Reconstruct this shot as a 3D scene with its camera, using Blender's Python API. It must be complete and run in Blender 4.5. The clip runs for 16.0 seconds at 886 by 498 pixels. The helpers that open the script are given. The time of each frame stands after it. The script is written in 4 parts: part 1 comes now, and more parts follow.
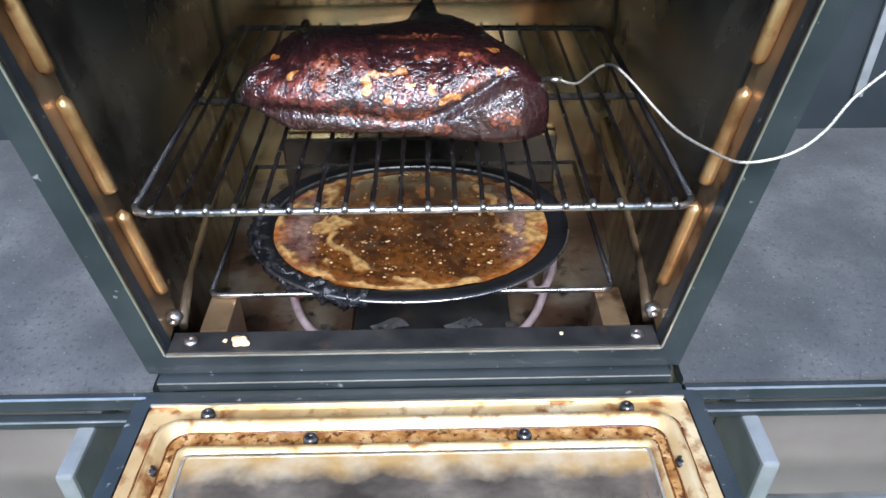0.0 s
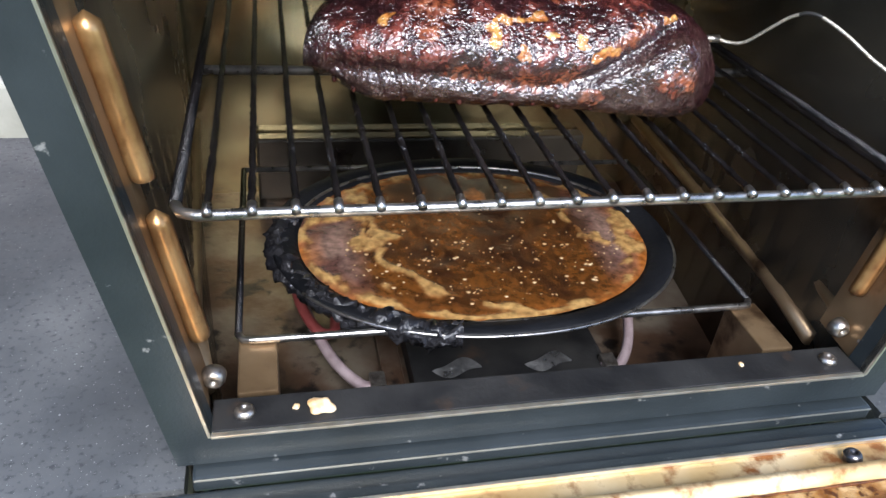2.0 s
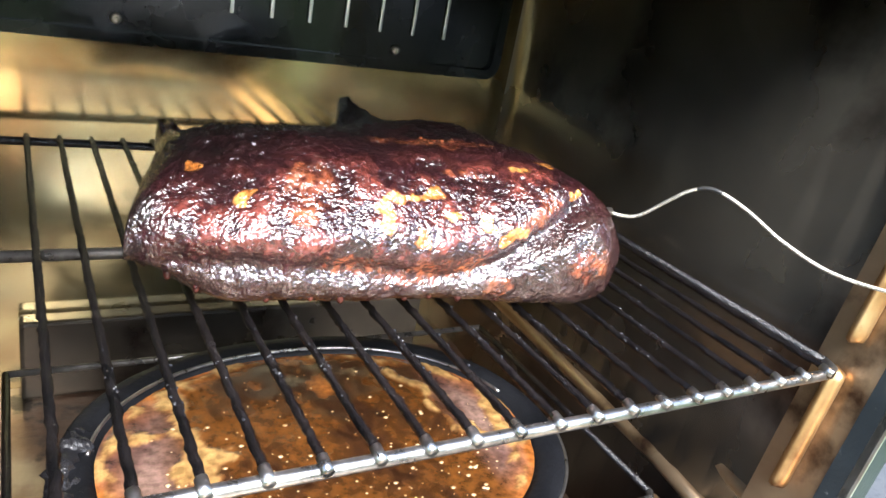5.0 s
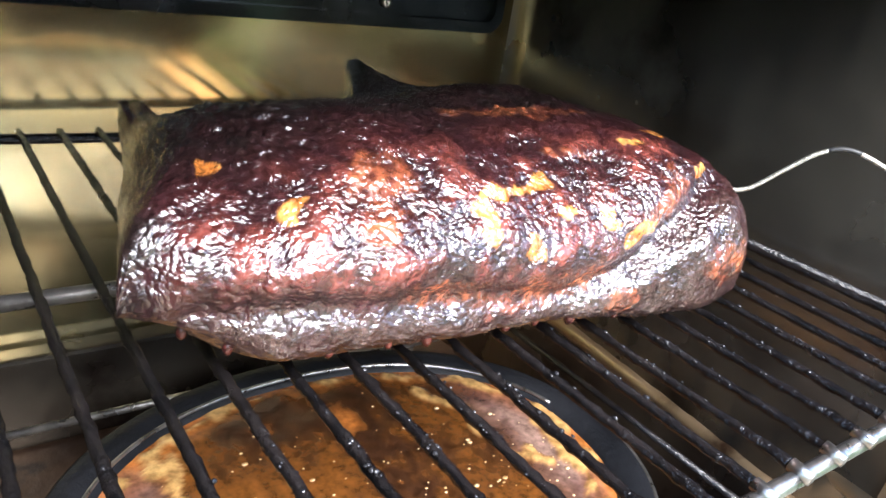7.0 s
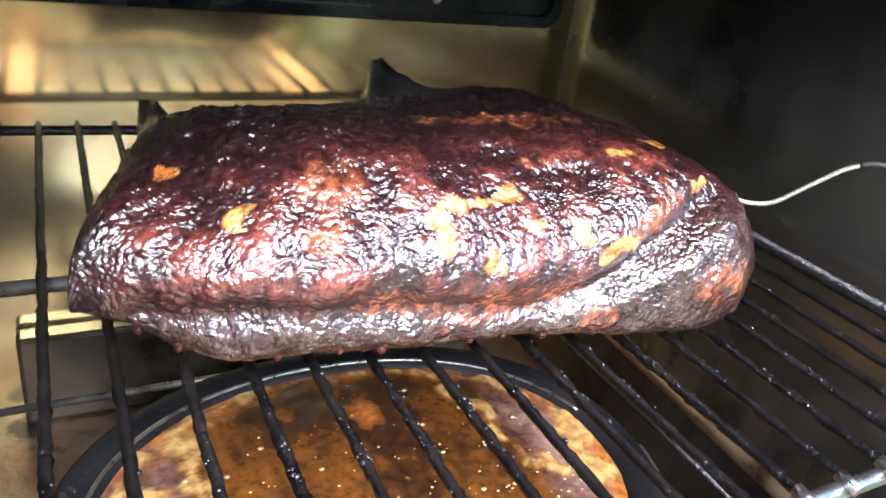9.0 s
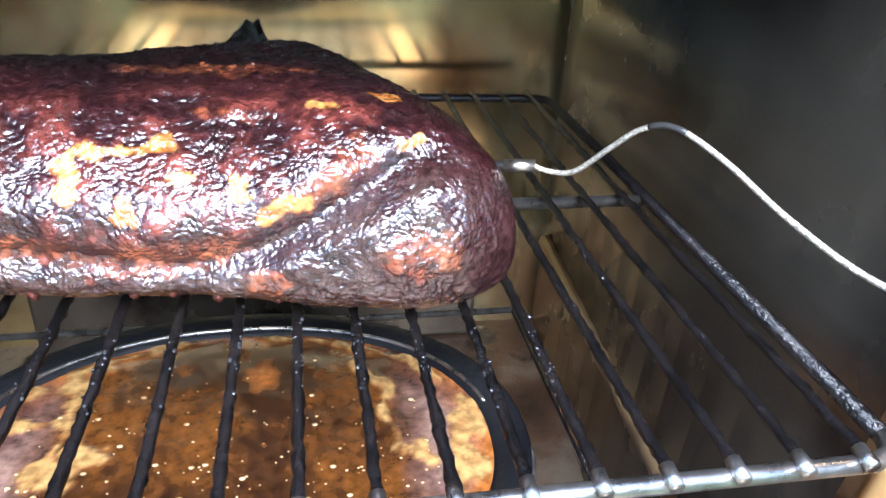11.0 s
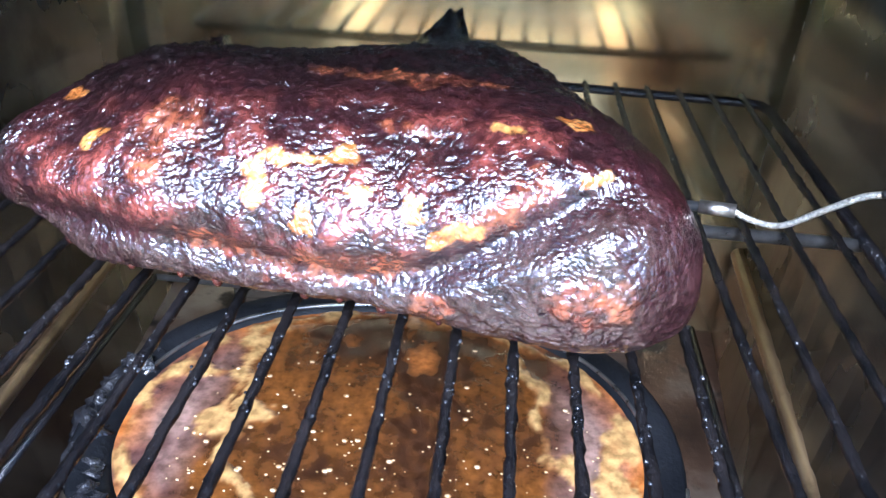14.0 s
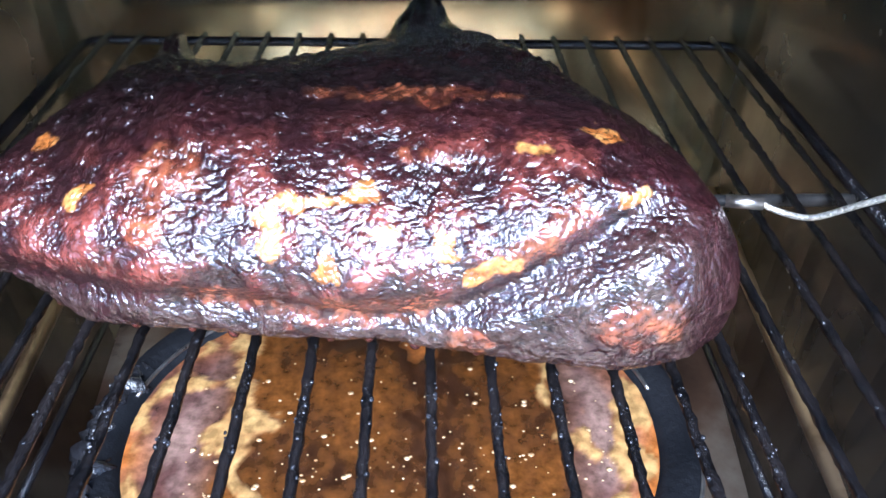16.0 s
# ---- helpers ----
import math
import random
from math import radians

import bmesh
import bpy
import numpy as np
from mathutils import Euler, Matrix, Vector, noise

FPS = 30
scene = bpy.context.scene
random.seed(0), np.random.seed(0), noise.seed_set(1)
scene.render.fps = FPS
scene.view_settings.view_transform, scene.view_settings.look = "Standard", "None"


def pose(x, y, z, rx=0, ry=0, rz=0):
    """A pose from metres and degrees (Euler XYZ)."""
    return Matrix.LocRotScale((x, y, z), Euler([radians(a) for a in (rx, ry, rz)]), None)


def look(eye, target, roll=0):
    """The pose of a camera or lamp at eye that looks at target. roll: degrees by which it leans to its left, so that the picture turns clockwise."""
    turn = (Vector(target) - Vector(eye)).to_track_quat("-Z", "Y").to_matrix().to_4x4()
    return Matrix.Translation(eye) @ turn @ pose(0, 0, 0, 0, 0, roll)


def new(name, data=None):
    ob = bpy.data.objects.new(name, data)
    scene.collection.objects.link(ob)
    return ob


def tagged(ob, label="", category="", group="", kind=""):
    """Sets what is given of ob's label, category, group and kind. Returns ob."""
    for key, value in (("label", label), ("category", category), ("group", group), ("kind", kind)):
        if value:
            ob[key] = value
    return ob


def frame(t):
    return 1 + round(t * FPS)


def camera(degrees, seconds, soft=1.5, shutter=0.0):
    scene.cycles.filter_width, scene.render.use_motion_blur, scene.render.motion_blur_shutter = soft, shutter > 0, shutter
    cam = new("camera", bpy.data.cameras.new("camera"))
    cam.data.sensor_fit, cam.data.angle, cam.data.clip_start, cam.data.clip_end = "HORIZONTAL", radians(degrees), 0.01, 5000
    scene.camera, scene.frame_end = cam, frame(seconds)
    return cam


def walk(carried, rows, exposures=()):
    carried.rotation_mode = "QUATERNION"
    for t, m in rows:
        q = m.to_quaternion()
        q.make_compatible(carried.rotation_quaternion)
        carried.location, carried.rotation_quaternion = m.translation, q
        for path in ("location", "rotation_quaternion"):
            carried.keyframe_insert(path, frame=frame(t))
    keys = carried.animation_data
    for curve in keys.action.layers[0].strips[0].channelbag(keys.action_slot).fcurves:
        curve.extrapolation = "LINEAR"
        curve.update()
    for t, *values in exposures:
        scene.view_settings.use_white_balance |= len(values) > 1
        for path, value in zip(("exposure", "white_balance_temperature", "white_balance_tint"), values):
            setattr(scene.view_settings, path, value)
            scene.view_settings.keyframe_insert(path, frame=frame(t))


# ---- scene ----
cam = camera(62.0, 16.0)
PATH = [
    (0, (0.015, -0.398, 0.399), (0.034, 1.198, -0.806), -0.5),
    (0.5, (0.014, -0.378, 0.371), (0.02, 1.179, -0.884), -2.7),
    (1, (-0.035, -0.38, 0.352), (0.003, 1.174, -0.906), 0.2),
    (1.5, (-0.112, -0.334, 0.312), (0.083, 1.26, -0.88), 2.1),
    (2, (-0.153, -0.259, 0.287), (0.271, 1.346, -0.828), 5.7),
    (2.5, (-0.153, -0.25, 0.29), (0.38, 1.347, -0.79), 7.2),
    (3, (-0.158, -0.241, 0.288), (0.476, 1.312, -0.802), 9.2),
    (3.5, (-0.199, -0.228, 0.283), (0.552, 1.316, -0.743), 11.8),
    (4, (-0.187, -0.205, 0.276), (0.687, 1.346, -0.634), 11.9),
    (4.5, (-0.18, -0.166, 0.27), (0.809, 1.389, -0.507), 11.5),
    (4.7, (-0.174, -0.157, 0.272), (0.819, 1.412, -0.47), 11.2),
    (6.8, (-0.172, -0.045, 0.243), (0.958, 1.413, -0.529), 9.5),
    (7, (-0.176, -0.035, 0.241), (0.972, 1.4, -0.548), 9.3),
    (7.5, (-0.175, -0.025, 0.24), (0.988, 1.386, -0.569), 9.6),
    (8, (-0.172, -0.038, 0.247), (0.927, 1.423, -0.566), 8.9),
    (8.5, (-0.153, -0.05, 0.248), (0.852, 1.464, -0.587), 8.4),
    (9, (-0.135, -0.055, 0.254), (0.758, 1.513, -0.609), 8.1),
    (9.5, (-0.08, -0.063, 0.251), (0.683, 1.551, -0.65), 6.7),
    (10, (-0.031, -0.092, 0.274), (0.376, 1.642, -0.635), 2.8),
    (10.2, (-0.016, -0.099, 0.267), (0.441, 1.609, -0.667), 3.8),
    (12.3, (0.072, -0.086, 0.248), (0.047, 1.679, -0.691), 1.5),
    (12.5, (0.066, -0.087, 0.248), (-0.016, 1.685, -0.675), 1.4),
    (13, (0.056, -0.091, 0.251), (-0.152, 1.698, -0.618), 2.4),
    (13.5, (0.044, -0.084, 0.254), (-0.126, 1.69, -0.654), 2.5),
    (14, (0.038, -0.073, 0.268), (-0.09, 1.612, -0.802), 3.0),
    (14.5, (0.031, -0.063, 0.284), (-0.083, 1.582, -0.849), 2.7),
    (15, (0.023, -0.055, 0.285), (-0.045, 1.549, -0.908), 0.9),
    (15.5, (0.012, -0.048, 0.286), (0.025, 1.524, -0.95), 0.8),
    (16, (0.009, -0.046, 0.287), (0.052, 1.528, -0.946), 0.4),
]
walk(cam, [(t, look(eye, target, roll)) for t, eye, target, roll in PATH],
     [(0, 1.5, 5600, 10), (1.0, 1.95, 5600, 10), (1.5, 1.7, 5800, 10), (2.0, 1.38, 5900, 10), (2.5, 2.0, 6200, 10), (4.0, 2.55, 6200, 10), (7.0, 2.73, 6000, 10), (10.0, 2.6, 5700, 10),
      (12.5, 2.8, 4950, 10), (14.0, 2.7, 4850, 10), (16, 2.55, 4900, 10)])

# ---------------------------------------------------------------- light
SUN_EL, SUN_ROT = radians(46), radians(181)
world = bpy.data.worlds.new("world")
scene.world = world
world.use_nodes = True
wn = world.node_tree.nodes
sky = wn.new("ShaderNodeTexSky")
sky.sky_type, sky.sun_disc = "NISHITA", False
sky.sun_elevation, sky.sun_rotation = SUN_EL, SUN_ROT
world.node_tree.links.new(sky.outputs[0], wn["Background"].inputs[0])
wn["Background"].inputs[1].default_value = 0.15
sun = new("sun", bpy.data.lights.new("sun", "SUN"))
sun.data.energy, sun.data.angle, sun.data.color = 3.0, radians(32), (1.0, 0.96, 0.91)
sun.matrix_world = look((-0.05, -2.0, 2.05), (0, 0, 0))

# ---------------------------------------------------------------- materials


def material(name, rough=0.5, metal=0.0):
    m = bpy.data.materials.new(name)
    m.use_nodes = True
    b = m.node_tree.nodes["Principled BSDF"]
    b.inputs["Roughness"].default_value, b.inputs["Metallic"].default_value = rough, metal
    return m, m.node_tree.nodes, m.node_tree.links, b


def noise_tex(n, l, scale, detail=4.0, stretch=(1, 1, 1), rough=0.55):
    c = n.new("ShaderNodeTexCoord")
    mp = n.new("ShaderNodeMapping")
    mp.inputs["Scale"].default_value = stretch
    t = n.new("ShaderNodeTexNoise")
    t.inputs["Scale"].default_value, t.inputs["Detail"].default_value = scale, detail
    t.inputs["Roughness"].default_value = rough
    l.new(c.outputs["Object"], mp.inputs["Vector"])
    l.new(mp.outputs[0], t.inputs["Vector"])
    return t


def ramp(n, l, source, stops):
    r = n.new("ShaderNodeValToRGB")
    while len(r.color_ramp.elements) < len(stops):
        r.color_ramp.elements.new(0.5)
    for e, (p, c) in zip(r.color_ramp.elements, stops):
        e.position, e.color = p, (*c, 1)
    l.new(source, r.inputs[0])
    return r


def mix(n, l, fac, a, b, blend="MIX"):
    m = n.new("ShaderNodeMix")
    m.data_type, m.blend_type = "RGBA", blend
    for sock, v in ((m.inputs[0], fac), (m.inputs[6], a), (m.inputs[7], b)):
        if hasattr(v, "is_linked"):
            l.new(v, sock)
        else:
            sock.default_value = v
    return m.outputs[2]


def bump(n, l, b, height, strength=0.3, distance=0.002):
    k = n.new("ShaderNodeBump")
    k.inputs["Strength"].default_value, k.inputs["Distance"].default_value = strength, distance
    l.new(height, k.inputs["Height"])
    l.new(k.outputs[0], b.inputs["Normal"])


def surface(name, stops, scale, rough=(0.3, 0.5), metal=0.0, fine=250, strength=0.2, distance=0.0006, stretch=(1, 1, 1), stain=None):
    """A material of one stuff: colour from broad noise, gloss and relief from fine noise, and stains over it."""
    m, n, l, b = material(name, metal=metal)
    broad, small = noise_tex(n, l, scale, 5, stretch), noise_tex(n, l, fine, 3, stretch)
    col = ramp(n, l, broad.outputs[0], stops).outputs[0]
    if stain:
        tint, s_scale, low, high = stain
        mask = ramp(n, l, noise_tex(n, l, s_scale, 6).outputs[0], ((low, (0, 0, 0)), (high, (1, 1, 1))))
        col = mix(n, l, mask.outputs[0], col, (*tint, 1))
    l.new(col, b.inputs["Base Color"])
    r = n.new("ShaderNodeMapRange")
    r.inputs[3].default_value, r.inputs[4].default_value = rough
    l.new(broad.outputs[0], r.inputs[0])
    l.new(r.outputs[0], b.inputs["Roughness"])
    bump(n, l, b, small.outputs[0], strength, distance)
    return m


STEEL_STAINED = surface("smoke-stained steel", ((0.3, (0.44, 0.27, 0.12)), (0.5, (0.58, 0.48, 0.25)), (0.7, (0.64, 0.60, 0.35))), 6,
                        (0.10, 0.20), 0.9, 120, 0.02, stain=((0.34, 0.14, 0.05), 5, 0.50, 0.70))
# smoked side and roof steel, its colour darkened for the dark it mirrors
STEEL_DIMMED = surface("smoked steel toned down for dark reflections", ((0.3, (0.095, 0.082, 0.066)), (0.6, (0.190, 0.168, 0.132)), (0.75, (0.26, 0.23, 0.18))), 8,
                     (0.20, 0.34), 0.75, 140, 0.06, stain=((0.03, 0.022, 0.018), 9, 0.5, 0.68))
RETURN = surface("brown-tarred steel", ((0.3, (0.18, 0.115, 0.06)), (0.5, (0.33, 0.22, 0.12)), (0.7, (0.44, 0.31, 0.18))), 16, (0.28, 0.45), 0.75, 200, 0.15, stain=((0.06, 0.03, 0.015), 22, 0.55, 0.7))
STEEL_AMBER = surface("amber tarred steel", ((0.3, (0.26, 0.13, 0.05)), (0.5, (0.50, 0.29, 0.12)), (0.7, (0.62, 0.42, 0.2))), 30,
                      (0.22, 0.42), 0.8, 300, 0.15, stain=((0.10, 0.035, 0.012), 40, 0.55, 0.7))
DOOR_GOLD = surface("gold-stained door liner", ((0.3, (0.48, 0.26, 0.09)), (0.5, (0.66, 0.46, 0.21)), (0.7, (0.78, 0.63, 0.38))), 14,
                    (0.34, 0.52), 0.6, 260, 0.2, stain=((0.27, 0.10, 0.025), 60, 0.52, 0.66))
TAR = surface("tar-crusted gold steel", ((0.35, (0.26, 0.10, 0.022)), (0.5, (0.46, 0.24, 0.075)), (0.65, (0.66, 0.43, 0.19))), 70,
              (0.2, 0.5), 0.5, 260, 0.9, 0.0016, stain=((0.11, 0.038, 0.011), 210, 0.54, 0.62))
TAR_LINE = surface("wet brown tar", ((0.35, (0.045, 0.014, 0.004)), (0.65, (0.16, 0.058, 0.014))), 120, (0.12, 0.3), 0.0, 400, 0.5)
DIRTY_FLOOR = surface("rusty sooted floor steel", ((0.3, (0.022, 0.013, 0.009)), (0.48, (0.075, 0.043, 0.027)), (0.62, (0.165, 0.137, 0.105))), 11,
                      (0.3, 0.55), 0.5, 150, 0.4, 0.0012, stain=((0.012, 0.009, 0.008), 34, 0.56, 0.64))
PAINT = surface("black-green powder coat", ((0.35, (0.018, 0.023, 0.025)), (0.65, (0.034, 0.041, 0.044))), 14,
                (0.24, 0.42), 0.2, 500, 0.35, 0.0005, stain=((0.22, 0.22, 0.21), 130, 0.67, 0.73))
BARE_EDGE = surface("bare steel edge", ((0.3, (0.55, 0.50, 0.40)), (0.7, (0.75, 0.72, 0.62))), 60, (0.25, 0.4), 0.9)
ENAMEL = surface("glossy black enamel", ((0.35, (0.010, 0.012, 0.012)), (0.65, (0.018, 0.020, 0.020))), 20, (0.10, 0.18), 0.3, 200, 0.1)
BLACK = surface("sooty black steel", ((0.35, (0.012, 0.012, 0.013)), (0.65, (0.035, 0.034, 0.033))), 20, (0.3, 0.55), 0.3, 300, 0.4,
                stain=((0.07, 0.045, 0.03), 35, 0.6, 0.75))
WIRE = surface("blackened rack wire", ((0.35, (0.003, 0.003, 0.0035)), (0.65, (0.011, 0.009, 0.009))), 80, (0.12, 0.34), 0.2, 480, 0.9, 0.0012)
WIRE_CLEAN = surface("scuffed chrome wire", ((0.35, (0.22, 0.21, 0.20)), (0.65, (0.50, 0.48, 0.46))), 90, (0.2, 0.38), 0.95, 500, 0.3, 0.0005)
CRUST = surface("wet black char", ((0.35, (0.008, 0.008, 0.010)), (0.65, (0.025, 0.024, 0.026))), 60, (0.12, 0.3), 0.1, 260, 0.9, 0.002)
IRON = surface("seasoned black pan iron", ((0.35, (0.0025, 0.0028, 0.0038)), (0.65, (0.0065, 0.0068, 0.0085))), 25, (0.42, 0.65), 0.0, 220, 0.6, 0.0012)
IRON.node_tree.nodes["Principled BSDF"].inputs["Specular IOR Level"].default_value = 0.22
SCREW = surface("dull screw steel", ((0.35, (0.25, 0.22, 0.19)), (0.65, (0.55, 0.5, 0.45))), 200, (0.25, 0.4), 0.95)
SCREW_DARK = surface("tarred screw", ((0.35, (0.03, 0.028, 0.028)), (0.65, (0.14, 0.13, 0.13))), 300, (0.15, 0.35), 0.8)
HOT_TUBE = surface("mauve heater sheath", ((0.35, (0.24, 0.18, 0.19)), (0.65, (0.38, 0.30, 0.31))), 60, (0.4, 0.6), 0.3)
RED_TUBE = surface("dull red heater sheath", ((0.35, (0.15, 0.030, 0.028)), (0.65, (0.24, 0.055, 0.05))), 60, (0.4, 0.6), 0.1)
FOIL = surface("crumpled aluminium", ((0.35, (0.35, 0.35, 0.36)), (0.65, (0.7, 0.7, 0.7))), 90, (0.2, 0.4), 0.95, 150, 0.7, 0.002)
BUBBLE = surface("fat bubble", ((0.35, (0.30, 0.16, 0.06)), (0.65, (0.58, 0.42, 0.24))), 300, (0.15, 0.3))
GLAZE = surface("dark meat glaze", ((0.35, (0.02, 0.006, 0.006)), (0.65, (0.07, 0.018, 0.012))), 200, (0.1, 0.22))
SCRAP = surface("dried fat scrap", ((0.35, (0.55, 0.32, 0.12)), (0.65, (0.85, 0.68, 0.45))), 120, (0.4, 0.6))
COUNTER, cn, cl, cb = material("dusty dark stone", 0.5)
c_broad, c_mid = noise_tex(cn, cl, 9, 6), noise_tex(cn, cl, 45, 5)
c_col = ramp(cn, cl, c_broad.outputs[0], ((0.3, (0.040, 0.041, 0.040)), (0.5, (0.060, 0.061, 0.060)), (0.72, (0.105, 0.104, 0.10)))).outputs[0]
c_dark = ramp(cn, cl, noise_tex(cn, cl, 240, 4).outputs[0], ((0.55, (0, 0, 0)), (0.68, (1, 1, 1))))
c_col = mix(cn, cl, c_dark.outputs[0], c_col, (0.034, 0.034, 0.035, 1))
for c_scale, c_cut in ((420, 0.70), (800, 0.70)):
    c_speck = ramp(cn, cl, noise_tex(cn, cl, c_scale, 2).outputs[0], ((c_cut, (0, 0, 0)), (c_cut + 0.03, (1, 1, 1))))
    c_col = mix(cn, cl, c_speck.outputs[0], c_col, (0.26, 0.26, 0.25, 1))
cl.new(c_col, cb.inputs["Base Color"])
c_rough = cn.new("ShaderNodeMapRange")
c_rough.inputs[3].default_value, c_rough.inputs[4].default_value = 0.38, 0.72
cl.new(c_mid.outputs[0], c_rough.inputs[0])
cl.new(c_rough.outputs[0], cb.inputs["Roughness"])
bump(cn, cl, cb, c_mid.outputs[0], 0.5, 0.0012)
CABINET = surface("taupe cabinet front", ((0.35, (0.13, 0.11, 0.10)), (0.65, (0.19, 0.165, 0.15))), 6, (0.45, 0.6), 0.0, 200, 0.2)
CONCRETE = surface("pale rendered wall", ((0.35, (0.24, 0.235, 0.19)), (0.65, (0.33, 0.32, 0.27))), 14, (0.7, 0.9), 0.0, 120, 0.5, 0.002)
WOOD = surface("weathered brown board", ((0.35, (0.22, 0.12, 0.08)), (0.65, (0.36, 0.22, 0.15))), 10, (0.5, 0.7), 0.0, 120, 0.4, 0.001, (1, 8, 8))
SCREEN = surface("blue-black screen panel", ((0.35, (0.010, 0.014, 0.017)), (0.65, (0.020, 0.026, 0.030))), 5, (0.4, 0.6))
ALU = surface("brushed rail steel", ((0.35, (0.55, 0.55, 0.54)), (0.65, (0.75, 0.75, 0.74))), 40, (0.25, 0.4), 0.9)
GREYPLASTIC = surface("grey end bracket", ((0.35, (0.13, 0.14, 0.14)), (0.65, (0.19, 0.20, 0.20))), 30, (0.4, 0.5))
GRASS = surface("lawn", ((0.35, (0.035, 0.075, 0.018)), (0.65, (0.10, 0.17, 0.045))), 6, (0.8, 0.95), 0.0, 60, 0.8, 0.02)
LEAF = surface("hedge leaf", ((0.35, (0.045, 0.10, 0.025)), (0.65, (0.14, 0.21, 0.06))), 3, (0.5, 0.7))
CABLE = surface("braided steel cable", ((0.4, (0.38, 0.34, 0.28)), (0.6, (0.72, 0.68, 0.60))), 900, (0.3, 0.45), 0.7, 900, 0.8, 0.001)


def vertex_painted(name, rough, coat, fine, strength, distance, cells=0.0):
    """A food surface that takes its colour from the mesh's own colour layer."""
    m, n, l, b = material(name, rough)
    a = n.new("ShaderNodeVertexColor")
    a.layer_name = "tone"
    small = noise_tex(n, l, fine, 5, rough=0.65)
    tint = ramp(n, l, noise_tex(n, l, fine * 0.4, 4).outputs[0], ((0.35, (0.45, 0.42, 0.42) if cells else (0.60, 0.57, 0.52)), (0.65, (1.3, 1.25, 1.2))))
    l.new(mix(n, l, 1.0, a.outputs[0], tint.outputs[0], "MULTIPLY"), b.inputs["Base Color"])
    height = small.outputs[0]
    if cells:
        v = n.new("ShaderNodeTexVoronoi")
        c = n.new("ShaderNodeTexCoord")
        w = n.new("ShaderNodeVectorMath")
        w.operation = "MULTIPLY_ADD"
        w.inputs[1].default_value = (0.012, 0.012, 0.012)
        v.inputs["Scale"].default_value = cells
        l.new(noise_tex(n, l, 60, 3).outputs[1], w.inputs[0])
        l.new(c.outputs["Object"], w.inputs[2])
        l.new(w.outputs[0], v.inputs["Vector"])
        add = n.new("ShaderNodeMath")
        add.operation = "MULTIPLY_ADD"
        add.inputs[1].default_value = -1.0
        l.new(v.outputs[0], add.inputs[0])
        grit = n.new("ShaderNodeMath")
        grit.operation = "MULTIPLY"
        grit.inputs[1].default_value = 0.42
        l.new(small.outputs[0], grit.inputs[0])
        l.new(grit.outputs[0], add.inputs[2])
        height = add.outputs[0]
    r = n.new("ShaderNodeMapRange")
    r.inputs[3].default_value, r.inputs[4].default_value = rough * 0.6, rough * 1.5
    l.new(small.outputs[0], r.inputs[0])
    l.new(r.outputs[0], b.inputs["Roughness"])
    b.inputs["Coat Weight"].default_value, b.inputs["Coat Roughness"].default_value = coat, 0.09
    b.inputs["Coat IOR"].default_value = 1.57
    bump(n, l, b, height, strength, distance)
    l.new(b.inputs["Normal"].links[0].from_socket, b.inputs["Coat Normal"])
    return m


MEAT = vertex_painted("glazed smoked bark", 0.22, 1.0, 900, 1.0, 0.00052, 520.0)
JUICE = vertex_painted("fatty drippings", 0.16, 0.3, 430, 0.4, 0.0005)

# glass of the door, tarred brown
GLASS, gn, gl, gb = material("tarred door glass", 0.11)
g_co = gn.new("ShaderNodeTexCoord")
g_xyz = gn.new("ShaderNodeSeparateXYZ")
gl.new(g_co.outputs["Object"], g_xyz.inputs[0])
g_run = gn.new("ShaderNodeMath")
g_run.operation = "MULTIPLY_ADD"
g_run.inputs[1].default_value = 0.035
gl.new(noise_tex(gn, gl, 26, 4).outputs[0], g_run.inputs[0])
gl.new(g_xyz.outputs[1], g_run.inputs[2])
g_far = gn.new("ShaderNodeMapRange")
g_far.inputs[1].default_value, g_far.inputs[2].default_value = -0.052, -0.066
gl.new(g_run.outputs[0], g_far.inputs[0])
g_start = gn.new("ShaderNodeMapRange")
g_start.inputs[1].default_value, g_start.inputs[2].default_value = -0.078, -0.098
gl.new(g_run.outputs[0], g_start.inputs[0])
g_worm = ramp(gn, gl, noise_tex(gn, gl, 150, 5, (4.2, 0.6, 1)).outputs[0], ((0.55, (0, 0, 0)), (0.59, (1, 1, 1))))
g_mask = mix(gn, gl, 1.0, g_worm.outputs[0], g_start.outputs[0], "MULTIPLY")
# tar film whose grey-tan tones also paint in the glass's reflections
g_film_sheen = ramp(gn, gl, noise_tex(gn, gl, 14, 5, (1.0, 1.6, 1)).outputs[0], ((0.35, (0.035, 0.029, 0.024)), (0.55, (0.10, 0.083, 0.066)), (0.7, (0.20, 0.165, 0.125))))
g_gold = ramp(gn, gl, noise_tex(gn, gl, 30, 4).outputs[0], ((0.4, (0.30, 0.19, 0.075)), (0.62, (0.36, 0.29, 0.19))))
g_col = mix(gn, gl, g_far.outputs[0], g_gold.outputs[0], g_film_sheen.outputs[0])
gl.new(mix(gn, gl, g_mask, g_col, (0.014, 0.008, 0.006, 1)), gb.inputs["Base Color"])
gb.inputs["Specular IOR Level"].default_value = 0.4
bump(gn, gl, gb, g_mask, 0.3, 0.001)

# ---------------------------------------------------------------- mesh helpers


def finish(name, bm, mat, parent=None, label="", smooth=False):
    me = bpy.data.meshes.new(name)
    bmesh.ops.recalc_face_normals(bm, faces=bm.faces)
    bm.to_mesh(me)
    bm.free()
    if smooth:
        for p in me.polygons:
            p.use_smooth = True
    me.materials.append(mat)
    ob = new(name, me)
    if parent:
        ob.parent = parent
    return tagged(ob, label) if label else ob


